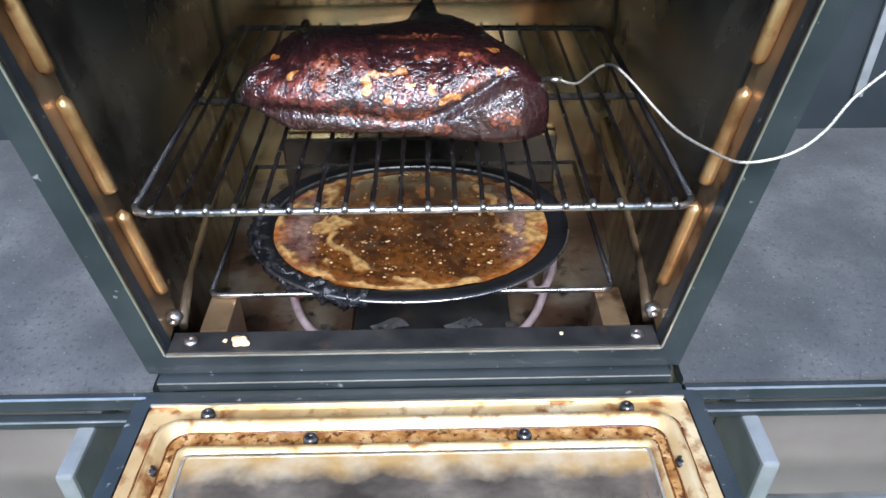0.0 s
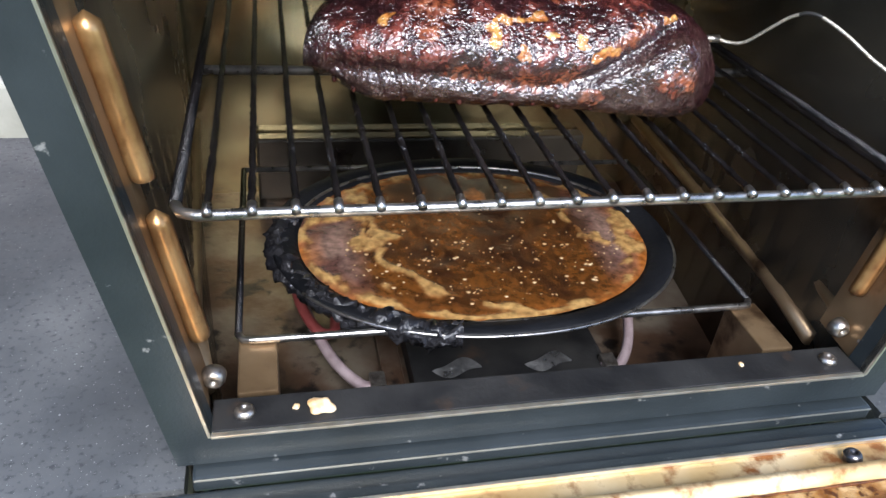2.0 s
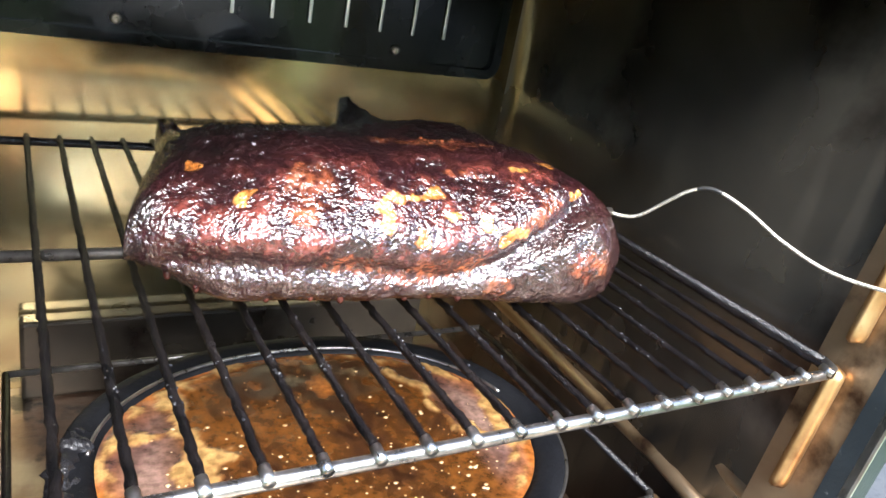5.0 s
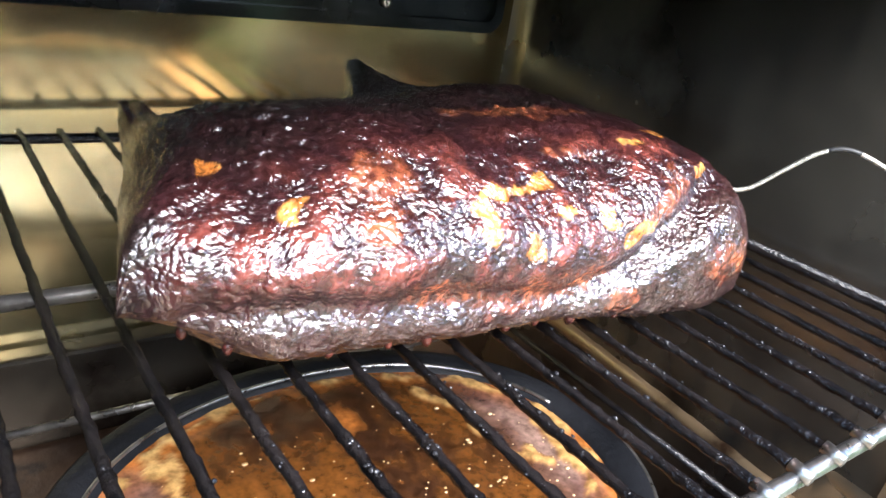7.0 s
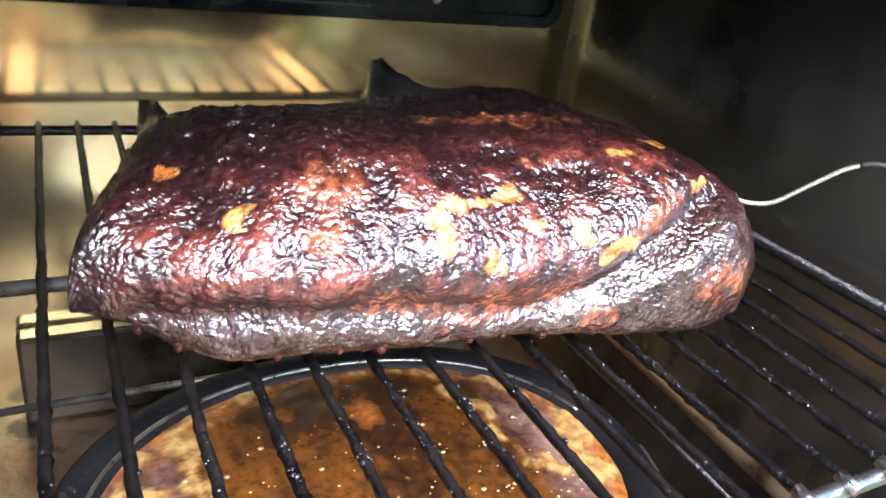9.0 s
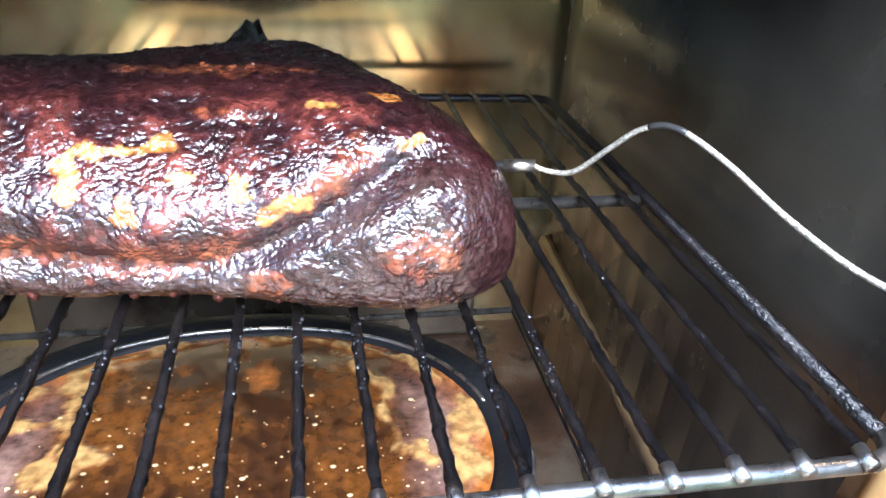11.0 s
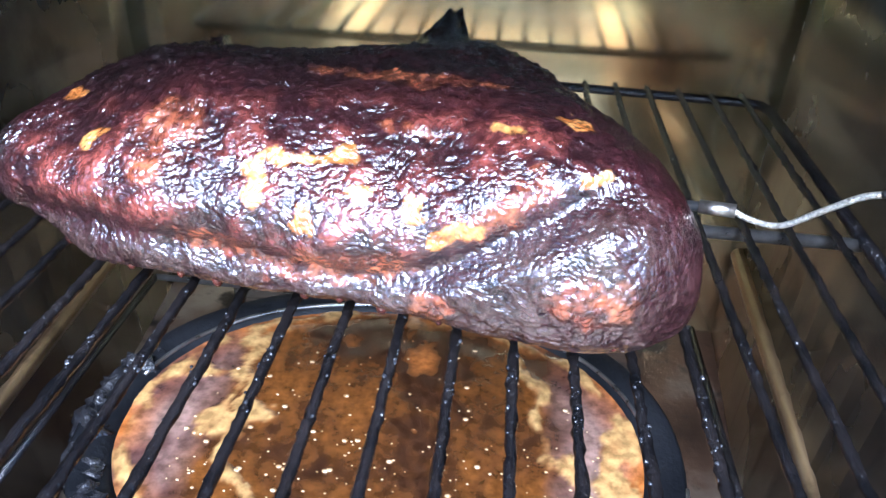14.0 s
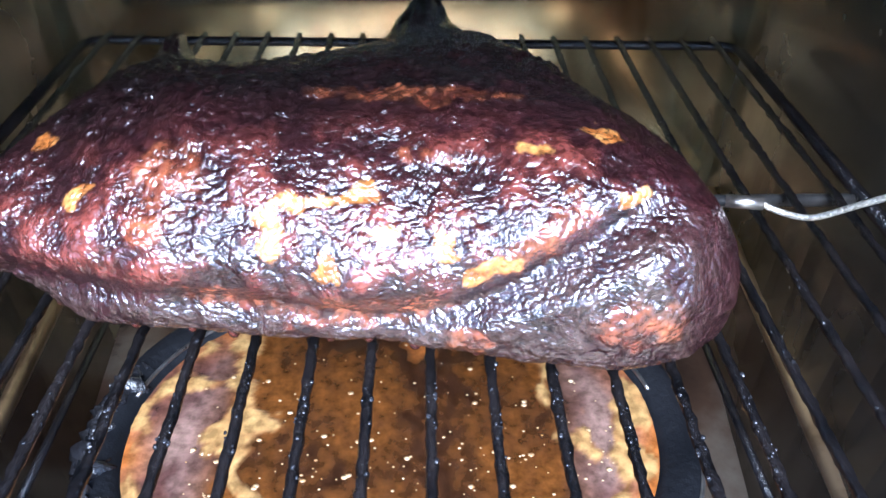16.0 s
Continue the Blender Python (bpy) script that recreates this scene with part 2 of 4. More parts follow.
def part(name, bm, mat, parent, label="", smooth=False):
    return finish(name, bm, mat, parent, label, smooth)


def thing(name, label, category, group="", kind="", at=(0, 0, 0)):
    ob = new(name)
    ob.location = at
    ob.empty_display_size = 0.02
    return tagged(ob, label, category, group, kind)


def box(x0, x1, y0, y1, z0, z1, bevel=0.0, segs=2, bm=None):
    b = bm or bmesh.new()
    vs = bmesh.ops.create_cube(b, size=1.0)["verts"]
    for v in vs:
        v.co = Vector(((x0 + x1) / 2 + v.co.x * (x1 - x0), (y0 + y1) / 2 + v.co.y * (y1 - y0), (z0 + z1) / 2 + v.co.z * (z1 - z0)))
    if bevel:
        es = {e for v in vs for e in v.link_edges}
        bmesh.ops.bevel(b, geom=list(es), offset=bevel, segments=segs, profile=0.6, affect="EDGES")
    return b


def prism(outline, holes_depth, axis="y"):
    """An outline in the plane across axis, pushed through from the first to the second depth."""
    d0, d1 = holes_depth
    b = bmesh.new()
    put = {"y": lambda p, d: (p[0], d, p[1]), "z": lambda p, d: (p[0], p[1], d), "x": lambda p, d: (d, p[0], p[1])}[axis]
    a = [b.verts.new(put(p, d0)) for p in outline]
    c = [b.verts.new(put(p, d1)) for p in outline]
    b.faces.new(a)
    b.faces.new(c)
    for i in range(len(a)):
        j = (i + 1) % len(a)
        b.faces.new((a[i], a[j], c[j], c[i]))
    return b


def ring_prism(outer, inner, d0, d1, axis="y"):
    """A frame: two outlines of equal count, pushed through."""
    b = bmesh.new()
    put = {"y": lambda p, d: (p[0], d, p[1]), "z": lambda p, d: (p[0], p[1], d)}[axis]
    rows = [[b.verts.new(put(p, d)) for p in o] for o, d in ((outer, d0), (inner, d0), (inner, d1), (outer, d1))]
    k = len(outer)
    for i in range(k):
        j = (i + 1) % k
        for r in range(4):
            s = (r + 1) % 4
            b.faces.new((rows[r][i], rows[r][j], rows[s][j], rows[s][i]))
    return b


def rounded(x0, x1, y0, y1, r, k=6):
    pts = []
    for cx, cy, a0 in ((x1 - r, y1 - r, 0), (x0 + r, y1 - r, 90), (x0 + r, y0 + r, 180), (x1 - r, y0 + r, 270)):
        for i in range(k + 1):
            a = radians(a0 + 90 * i / k)
            pts.append((cx + r * math.cos(a), cy + r * math.sin(a)))
    return pts


def smooth_path(pts, steps=6):
    """A Catmull-Rom line through the points."""
    p = [Vector(q) for q in pts]
    p = [2 * p[0] - p[1]] + p + [2 * p[-1] - p[-2]]
    out = []
    for i in range(1, len(p) - 2):
        for s in range(steps):
            t = s / steps
            out.append(0.5 * (2 * p[i] + (p[i + 1] - p[i - 1]) * t + (2 * p[i - 1] - 5 * p[i] + 4 * p[i + 1] - p[i + 2]) * t * t
                              + (3 * p[i] - p[i - 1] - 3 * p[i + 1] + p[i + 2]) * t ** 3))
    return out + [p[-2]]


def tube(pts, radius, segs=8, wobble=0.0, bm=None, seed=0):
    b = bm or bmesh.new()
    pts = [Vector(p) for p in pts]
    rings = []
    up = Vector((0, 0, 1))
    for i, p in enumerate(pts):
        d = (pts[min(i + 1, len(pts) - 1)] - pts[max(i - 1, 0)]).normalized()
        side = d.cross(up)
        side = side.normalized() if side.length > 0.05 else Vector((1, 0, 0))
        top = side.cross(d).normalized()
        r = radius if not callable(radius) else radius(i / max(1, len(pts) - 1))
        ring = []
        for k in range(segs):
            a = 2 * math.pi * k / segs
            rr = r * (1 + (wobble * noise.noise((p + Vector((k * 0.7 + seed, seed, 0))) * 300) if wobble else 0))
            ring.append(b.verts.new(p + side * math.cos(a) * rr + top * math.sin(a) * rr))
        rings.append(ring)
    for r0, r1 in zip(rings, rings[1:]):
        for k in range(segs):
            b.faces.new((r0[k], r0[(k + 1) % segs], r1[(k + 1) % segs], r1[k]))
    b.faces.new(rings[0])
    b.faces.new(rings[-1])
    return b


def bead(x, y, z0, z1, half, depth, lean=0.0):
    """A long pressed bead that stands up, domed towards -y and rounded at both ends."""
    b = bmesh.new()
    n, k = 22, 8
    rows = []
    for i in range(n + 1):
        t = i / n
        z = z0 + (z1 - z0) * t
        e = min(t, 1 - t) * (z1 - z0)
        w = half * math.sqrt(max(0.0, 1 - max(0.0, 1 - e / half) ** 2)) + 1e-4
        rows.append([b.verts.new((x + lean * (z - z0) + w * math.cos(math.pi * j / k), y - depth * (w / half) * math.sin(math.pi * j / k), z)) for j in range(k + 1)])
    for a, c in zip(rows, rows[1:]):
        for j in range(k):
            b.faces.new((a[j], a[j + 1], c[j + 1], c[j]))
        b.faces.new((a[0], c[0], c[k], a[k]))
    b.faces.new(rows[0])
    b.faces.new(rows[-1])
    return b


def dome(x, y, z, r, h, way="z", slot=True):
    """A pan-head screw: a low dome with a cross cut."""
    b = bmesh.new()
    k, rows = 14, []
    prof = [(1.0, 0.0), (1.0, 0.25), (0.92, 0.6), (0.7, 0.9), (0.35, 1.0), (0.28, 0.7)]
    for rr, hh in prof:
        ring = []
        for i in range(k):
            a = 2 * math.pi * i / k
            u, v, w = r * rr * math.cos(a), r * rr * math.sin(a), h * hh
            ring.append(b.verts.new((x + u, y + v, z + w) if way == "z" else (x + u, y - w, z + v)))
        rows.append(ring)
    for a, c in zip(rows, rows[1:]):
        for i in range(k):
            b.faces.new((a[i], a[(i + 1) % k], c[(i + 1) % k], c[i]))
    b.faces.new(rows[0])
    b.faces.new(rows[-1])
    return b


# ---------------------------------------------------------------- the place round the smoker
ground = finish("ground", box(-60, 60, -60, 60, -1.0, -0.9), GRASS)
tagged(ground, "mown green lawn reaching to the horizon", "lawn", kind="structure")


def half_width(z):
    """Half the width of the smoker's mouth at a height."""
    return 0.189 + 0.166 * z


COUNTER_Z = -0.032
for s, nm in ((-1, "worktop"), (1, "worktop")):
    w = thing(nm, "dusty dark grey stone worktop beside the smoker", "worktop", "worktops", at=(s * 0.6, 0.2065, COUNTER_Z))
    off = -0.2
    plan = [(0.2075, -0.008), (0.2075, 0.012), (0.2325, 0.14), (0.2445, 0.40), (1.1, 0.40), (1.1, -0.008)]
    part("slab", prism([(s * px - s * 0.6, py + off) for px, py in plan], (-0.012, 0.0), "z"), COUNTER, w)
    x0, x1 = sorted((s * 0.2075 - s * 0.6, s * 1.1 - s * 0.6))
    part("edge_trim", box(x0, x1, -0.016 + off, -0.009 + off, -0.016, -0.003, 0.0015), PAINT, w, "dark metal edge strip")
    part("edge_line", box(x0, x1, -0.0168 + off, -0.0148 + off, -0.0032, -0.0018, 0.0004), ALU, w, "worn bright line along the edge")
    part("edge_line", box(x0, x1, -0.0228 + off, -0.0212 + off, -0.0222, -0.0210, 0.0004), ALU, w, "worn bright line along the edge")
    part("lower_trim", box(x0, x1, -0.022 + off, -0.013 + off, -0.030, -0.021, 0.002), PAINT, w, "dark painted lower edge strip")
    c = thing("base_cabinet", "taupe base cabinet under the worktop", "cabinet", "cabinets", at=(s * 0.6, 0.2, -0.9))
    part("front_panel", box(*sorted((s * 0.2075 - s * 0.6, s * 0.5)), 0.024 + off, 0.04 + off, 0.0, 0.855, 0.003), CABINET, c)
    part("carcass", box(*sorted((s * 0.262 - s * 0.6, s * 0.5)), 0.045 + off, 0.40 + off, 0.0, 0.85), CABINET, c)

# ---------------------------------------------------------------- the smoker
smoker = thing("smoker", "open black cabinet smoker with smoke-stained steel inside, on a worktop", "smoker", at=(-0.003, 0.0075, -0.003))
TOP, BACK, SIDE, FLOOR = 0.338, 0.4225, 0.229, -0.105


def side_sheet(s, plan, z0, z1, thick, leaning=(1.0,)):
    """A bent side sheet: its plan runs front to back, and its front leans outwards with the mouth."""
    b = bmesh.new()
    lay = []
    for dx in (0.0, thick):
        for z in (z0, z1):
            lay.append([b.verts.new((s * (x + dx + (0.166 * z * leaning[i] if i < len(leaning) else 0.0)), y, z)) for i, (x, y) in enumerate(plan)])
    for i in range(len(plan) - 1):
        for a, c in ((lay[0], lay[1]), (lay[2], lay[3]), (lay[0], lay[2]), (lay[1], lay[3])):
            b.faces.new((a[i], a[i + 1], c[i + 1], c[i]))
    for i in (0, -1):
        b.faces.new((lay[0][i], lay[1][i], lay[3][i], lay[2][i]))
    return b


for s in (-1, 1):
    bend = [i / 14 for i in range(15)]
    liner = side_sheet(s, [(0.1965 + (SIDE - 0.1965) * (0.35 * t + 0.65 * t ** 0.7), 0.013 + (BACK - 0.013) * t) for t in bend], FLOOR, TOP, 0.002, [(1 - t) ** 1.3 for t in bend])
    part("side_liner", liner, STEEL_DIMMED, smoker, "smoked steel side wall toned down for dark reflections", True)
    part("front_return", side_sheet(s, [(0.1897, 0.0105), (0.194, 0.048)], 0.0, TOP, 0.0015, (1.0, 0.95)), RETURN, smoker, "brown-tarred inner face of the front")
    part("outer_side", side_sheet(s, [(0.2065, 0.012), (0.2265, 0.14), (0.2355, 0.448)], COUNTER_Z - 0.06, 0.41, 0.002, (1.0, 0.75, 0.25)), PAINT, smoker, "black powder-coated outer side")
part("back_liner", box(-SIDE, SIDE, BACK, BACK + 0.006, FLOOR, TOP), STEEL_STAINED, smoker, "gold and brown stained steel back wall")
part("outer_back", box(-0.240, 0.240, 0.44, 0.448, COUNTER_Z, 0.41), PAINT, smoker)
part("roof_liner", box(-0.252, 0.252, 0.0, BACK, TOP, TOP + 0.006), STEEL_DIMMED, smoker)
part("outer_roof", box(-0.272, 0.272, 0.012, 0.44, 0.40, 0.412), PAINT, smoker)
part("floor_liner", box(-SIDE, SIDE, 0.0, BACK, FLOOR - 0.006, FLOOR), DIRTY_FLOOR, smoker, "rusty sooted floor sheet")

# front frame round the mouth, a little wider at the top
ZB, ZT = -0.020, 0.38
outer = [(-0.278, ZT + 0.03), (-0.207, ZB), (0.207, ZB), (0.278, ZT + 0.03)]
inner = [(-half_width(TOP), TOP), (-half_width(0), 0.0), (half_width(0), 0.0), (half_width(TOP), TOP)]
fb = ring_prism(outer, inner, -0.002, 0.012)
part("front_frame", fb, PAINT, smoker, "dark grey-green painted front frame")
for s in (-1, 1):
    e = prism([(s * half_width(0), 0.0), (s * (half_width(0) + 0.0014), 0.0), (s * (half_width(TOP) + 0.0014), TOP), (s * half_width(TOP), TOP)], (-0.0035, 0.002))
    part("edge_lip", e, BARE_EDGE, smoker, "worn bare metal lip of the mouth")
part("edge_lip", box(-half_width(0), half_width(0), -0.0035, -0.0005, -0.0012, 0.0006, 0.0004), BARE_EDGE, smoker, "worn bare metal lip of the mouth")
part("sill", box(-0.1888, 0.1888, 0.0002, 0.022, -0.006, 0.0008, 0.0006), BLACK, smoker, "sooty black sill")
part("sill_drop", box(-0.190, 0.190, 0.018, 0.022, FLOOR, -0.006), BLACK, smoker)
part("foot_rail", box(-0.200, 0.200, -0.010, 0.010, COUNTER_Z, ZB - 0.002, 0.002), PAINT, smoker, "dark painted rail under the mouth")
part("hinge_rail", box(-0.208, 0.208, -0.022, -0.011, COUNTER_Z - 0.006, COUNTER_Z + 0.002, 0.002), PAINT, smoker, "painted hinge rail with worn edge")

# pressed beads that hold the racks
for s in (-1, 1):
    for z0, z1 in ((0.033, 0.111), (0.124, 0.199), (0.213, 0.288)):
        part("rack_guide", bead(s * (0.1872 + 0.160 * z0), 0.033, z0, z1, 0.0055, 0.007, s * 0.160), STEEL_AMBER, smoker, "amber pressed rack guide", True)
    for z in (0.010,):
        rb = tube([(s * (0.203 + 0.05 * z), 0.034, z), (s * (0.205 + 0.05 * z), 0.050, z), (s * 0.2165, 0.10, z), (s * 0.2285, 0.24, z), (s * 0.238, 0.39, z), (s * 0.243, 0.405, z)], 0.0065, 10)
        part("side_rib", rb, RETURN, smoker, "brown pressed rib along the side wall", True)
    part("ball_bolt", dome(s * 0.188, 0.030, 0.012, 0.0065, 0.008, "y"), SCREW, smoker, "bright bolt head", True)
    part("sill_screw", dome(s * 0.173, 0.011, 0.0008, 0.0055, 0.0035), SCREW, smoker, "dull screw head", True)
    part("ledge_bracket", box(*sorted((s * 0.156, s * 0.179)), 0.044, 0.092, FLOOR, -0.0185, 0.0015), RETURN, smoker, "brown-tarred bracket for the lower rack")
    part("low_rib", tube([(s * 0.196, 0.05, -0.018), (s * 0.208, 0.12, -0.018), (s * 0.226, 0.405, -0.018)], 0.006, 10), RETURN, smoker, "", True)
    part("small_rivet", dome(s * 0.194, 0.014, 0.012, 0.0025, 0.002, "y"), SCREW, smoker)

# rear baffle with its screws, and pale strips for light at vent slots
BZ0, BZ1 = 0.177, 0.33
baffle = part("rear_baffle", prism(rounded(-0.222, 0.204, BZ0, BZ1, 0.014), (BACK - 0.016, BACK - 0.001)), ENAMEL, smoker, "black enamelled rear baffle plate")
part("baffle_rim", ring_prism(rounded(-0.222, 0.204, BZ0, BZ1, 0.014), rounded(-0.214, 0.196, BZ0 + 0.008, BZ1 - 0.008, 0.008), BACK - 0.020, BACK - 0.0165), ENAMEL, baffle)
for x in (-0.108, 0.102):
    part("baffle_screw", dome(x, BACK - 0.0165, BZ0 + 0.016, 0.004, 0.003, "y"), SCREW, baffle, "", True)
# no slots are cut: pale metal strips stand for the light in them
for i in range(7):
    part("slot_light", box(-0.033 + 0.0293 * i, -0.030 + 0.0293 * i, BACK - 0.0185, BACK - 0.0165, BZ0 + 0.029, BZ0 + 0.085, 0.0008), ALU, baffle, "pale strip standing in for light at a vent slot")
part("rear_step", box(-0.171, 0.171, BACK - 0.018, BACK - 0.001, FLOOR, -0.037, 0.003), STEEL_DIMMED, smoker, "stained steel step along the back wall")

# floor plate and heater
part("worn_edge", box(-0.2045, 0.2045, -0.0226, -0.0212, COUNTER_Z + 0.0016, COUNTER_Z + 0.0026, 0.0003), BARE_EDGE, smoker, "worn bright edge of the rail")
part("rail_groove", box(-0.199, 0.199, -0.0106, -0.0099, COUNTER_Z + 0.0086, COUNTER_Z + 0.0094), BARE_EDGE, smoker)
part("floor_plate", box(-0.062, 0.090, 0.026, 0.33, FLOOR, FLOOR + 0.018, 0.003), BLACK, smoker, "sooty black heat shield")
part("shield_flange", box(-0.082, -0.066, 0.026, 0.33, FLOOR, FLOOR + 0.008, 0.002), DIRTY_FLOOR, smoker)
for x, y in ((-0.028, 0.1195), (0.043, 0.1185)):
    b = bmesh.new()
    up_, dn_ = [], []
    for i in range(21):
        t = i / 20
        w = 0.0062 * math.sin(math.pi * t) ** 0.7
        cy = 0.0035 * math.sin(2 * math.pi * t)
        up_.append(b.verts.new((x - 0.019 + 0.038 * t, y - cy + w, FLOOR + 0.0185 + 0.0035 * math.sin(math.pi * t))))
        dn_.append(b.verts.new((x - 0.019 + 0.038 * t, y - cy - w, FLOOR + 0.0182)))
    for i in range(20):
        b.faces.new((up_[i], up_[i + 1], dn_[i + 1], dn_[i]))
    part("louvre", b, FOIL, smoker, "bright wavy louvre in the heat shield", True)
for s in (-1, 1):
    hp = smooth_path([(s * 0.083, 0.110, -0.088), (s * 0.100, 0.113, -0.088), (s * 0.120, 0.145, -0.086), (s * 0.136, 0.20, -0.080), (s * 0.138, 0.25, -0.076), (s * 0.12, 0.30, -0.076), (s * 0.07, 0.32, -0.076)])
    part("heater_tube", tube(hp, 0.0042, 10), HOT_TUBE, smoker, "mauve-grey heater tube", True)
    hp = smooth_path([(s * 0.112, 0.180, -0.078), (s * 0.116, 0.160, -0.078), (s * 0.128, 0.165, -0.078), (s * 0.140, 0.20, -0.074), (s * 0.145, 0.27, -0.072)])
    part("inner_heater_tube", tube(hp, 0.0042, 10), RED_TUBE if s < 0 else HOT_TUBE, smoker, "dull red heater tube" if s < 0 else "mauve-grey heater tube", True)
    part("heater_clip", box(*sorted((s * 0.083, s * 0.094)), 0.104, 0.1185, FLOOR + 0.008, -0.0812, 0.001), SCREW, smoker, "small steel clip")

# the door, hinged below the mouth and hanging a little short of level
DOOR = new("door")
DOOR.parent = smoker
DOOR.matrix_local = pose(0.003, -0.0255, -0.0195, -3, 0, 0)
tagged(DOOR, "dropped-open door with tar-streaked gold lining and window")
DW, DL = 0.212, 0.36


def door_ring(x0, y0, x1, y1, za, zb, zc, r):
    """One sloping frame of the door's pressed lining: from outline 0 at za, through the crest at zb, to outline 1 at zc."""
    b = bmesh.new()
    outs = []
    for f, z in ((0.0, za), (0.35, zb), (0.65, zb), (1.0, zc)):
        q = x0 + (x1 - x0) * f
        ya, yb = -y0 - (y1 - y0) * f, -(DL - y0) + (y1 - y0) * f
        outs.append([b.verts.new((p[0], p[1], z)) for p in rounded(-q, q, yb, ya, r, 4)])
    for o0, o1 in zip(outs, outs[1:]):
        for i in range(len(o0)):
            j = (i + 1) % len(o0)
            b.faces.new((o0[i], o0[j], o1[j], o1[i]))
    return b


part("door_shell", box(-DW, DW, -DL, -0.001, -0.030, -0.008, 0.004), PAINT, DOOR, "black painted door shell")
part("door_gasket", ring_prism(rounded(-DW, DW, -DL, -0.002, 0.006), rounded(-DW + 0.012, DW - 0.012, -DL + 0.012, -0.008, 0.006), -0.009, -0.001, "z"), PAINT, DOOR, "black door edge")
part("door_lining", prism(rounded(-0.199, 0.199, -DL + 0.013, -0.009, 0.006), (-0.0085, -0.002), "z"), DOOR_GOLD, DOOR, "gold tar-stained steel lining")
part("door_channel", ring_prism(rounded(-0.176, 0.176, -DL + 0.036, -0.036, 0.012), rounded(-0.163, 0.163, -DL + 0.055, -0.055, 0.006), -0.004, -0.0008, "z"), TAR, DOOR, "tar-crusted channel round the window")
part("door_bead", door_ring(0.188, 0.025, 0.175, 0.037, -0.002, 0.006, -0.0015, 0.014), DOOR_GOLD, DOOR, "raised gold bead round the window", True)
part("door_bead", door_ring(0.167, 0.050, 0.161, 0.058, -0.002, 0.004, 0.001, 0.006), DOOR_GOLD, DOOR, "", True)
part("door_glass", box(-0.161, 0.161, -DL + 0.058, -0.058, -0.002, 0.001), GLASS, DOOR, "window glass streaked with brown tar")
part("door_lip", box(-0.1985, 0.1985, -0.0108, -0.0086, -0.002, 0.0008, 0.0005), BARE_EDGE, DOOR, "bright bare lip along the hinge side")
part("glass_edge", ring_prism(rounded(-0.1605, 0.1605, -DL + 0.0585, -0.0585, 0.004), rounded(-0.1585, 0.1585, -DL + 0.0605, -0.0605, 0.003), 0.001, 0.0022, "z"), BARE_EDGE, DOOR, "bright strip round the glass")
for q, off, r, z, thick in ((0.1888, 0.0242, 0.0145, -0.0018, 0.0008), (0.1745, 0.0375, 0.013, -0.0006, 0.0011), (0.1675, 0.0495, 0.006, -0.0012, 0.0013)):
    line = [Vector((x, y, z)) for x, y in rounded(-q, q, -DL + off, -off, r, 5)]
    line.append(line[0])
    run = [a.lerp(b, i / 40) for a, b in zip(line, line[1:]) for i in range(40 if (b - a).length > 0.05 else 1)] + [line[-1]]
    part("tar_line", tube([p + Vector((0.0006 * noise.noise(p * 90), 0.0006 * noise.noise(p * 90 + Vector((7, 1, 2))), 0)) for p in run], lambda f, t=thick: t * (0.75 + 0.6 * noise.noise(Vector((f * 60, t * 900, 0)))), 6), TAR_LINE, DOOR, "line of brown tar along the pressing", True)
for x, y in ((-0.153, -0.021), (0.153, -0.021), (-0.075, -0.046), (0.075, -0.046), (-0.180, -0.072), (0.180, -0.072), (-0.180, -0.2), (0.180, -0.2)):
    part("door_screw", dome(x, y, 0.000, 0.0055, 0.005), SCREW_DARK, DOOR, "dark screw head", True)

# ---------------------------------------------------------------- racks
RZ, RF, RB, RX = 0.1065, 0.036, 0.391, 0.200


def rack_back(x):
    """The rack's back wire runs a little out of square."""
    return RB - 0.036 * x


PITCH = 0.0195
rack = thing("wire_rack", "blackened wire cooking rack with a bright front wire", "rack", at=(0, RF, RZ))


def loc(pts, o):
    return [Vector(p) - Vector(o) for p in pts]


O = (0, RF, RZ)
k = 0.010
frame_line = [(-RX, RF + k, RZ), (-RX, rack_back(-RX) - k, RZ), (-RX + 0.003, rack_back(-RX) - 0.003, RZ), (-RX + k, rack_back(-RX + k), RZ), (RX - k, rack_back(RX - k), RZ), (RX - 0.003, rack_back(RX) - 0.003, RZ), (RX, rack_back(RX) - k, RZ), (RX, RF + k, RZ)]
part("side_and_back_frame", tube(loc(frame_line, O), 0.0030, 8), WIRE, rack, "", True)
part("front_wire", tube(loc([(-RX, RF + k, RZ), (-RX + 0.003, RF + 0.003, RZ), (-RX + k, RF, RZ), (RX - k, RF, RZ), (RX - 0.003, RF + 0.003, RZ), (RX, RF + k, RZ)], O), 0.0028, 10), WIRE_CLEAN, rack, "scuffed bright front wire", True)
part("cross_wire", tube(loc([(-RX, 0.220, RZ - 0.0025), (RX, 0.220, RZ - 0.0025)], O), 0.0030, 10), WIRE_CLEAN, rack, "", True)
for i in range(20):
    x = -0.1853 + PITCH * i
    line = [(x, RF - 0.0035, RZ + 0.0032)] + [(x + random.uniform(-2e-4, 2e-4), RF + (rack_back(x) - RF) * j / 120, RZ + 0.0036) for j in range(1, 120)] + [(x, rack_back(x) + 0.003, RZ + 0.0032)]
    part("bar", tube(loc(line, O), 0.0018, 8, 0.5, seed=i * 3.1), WIRE, rack, "", True)
    part("weld", tube(loc([(x, RF - 0.0042, RZ + 0.0028), (x, RF + 0.003, RZ + 0.0036)], O), 0.0023, 8), WIRE_CLEAN, rack, "", True)

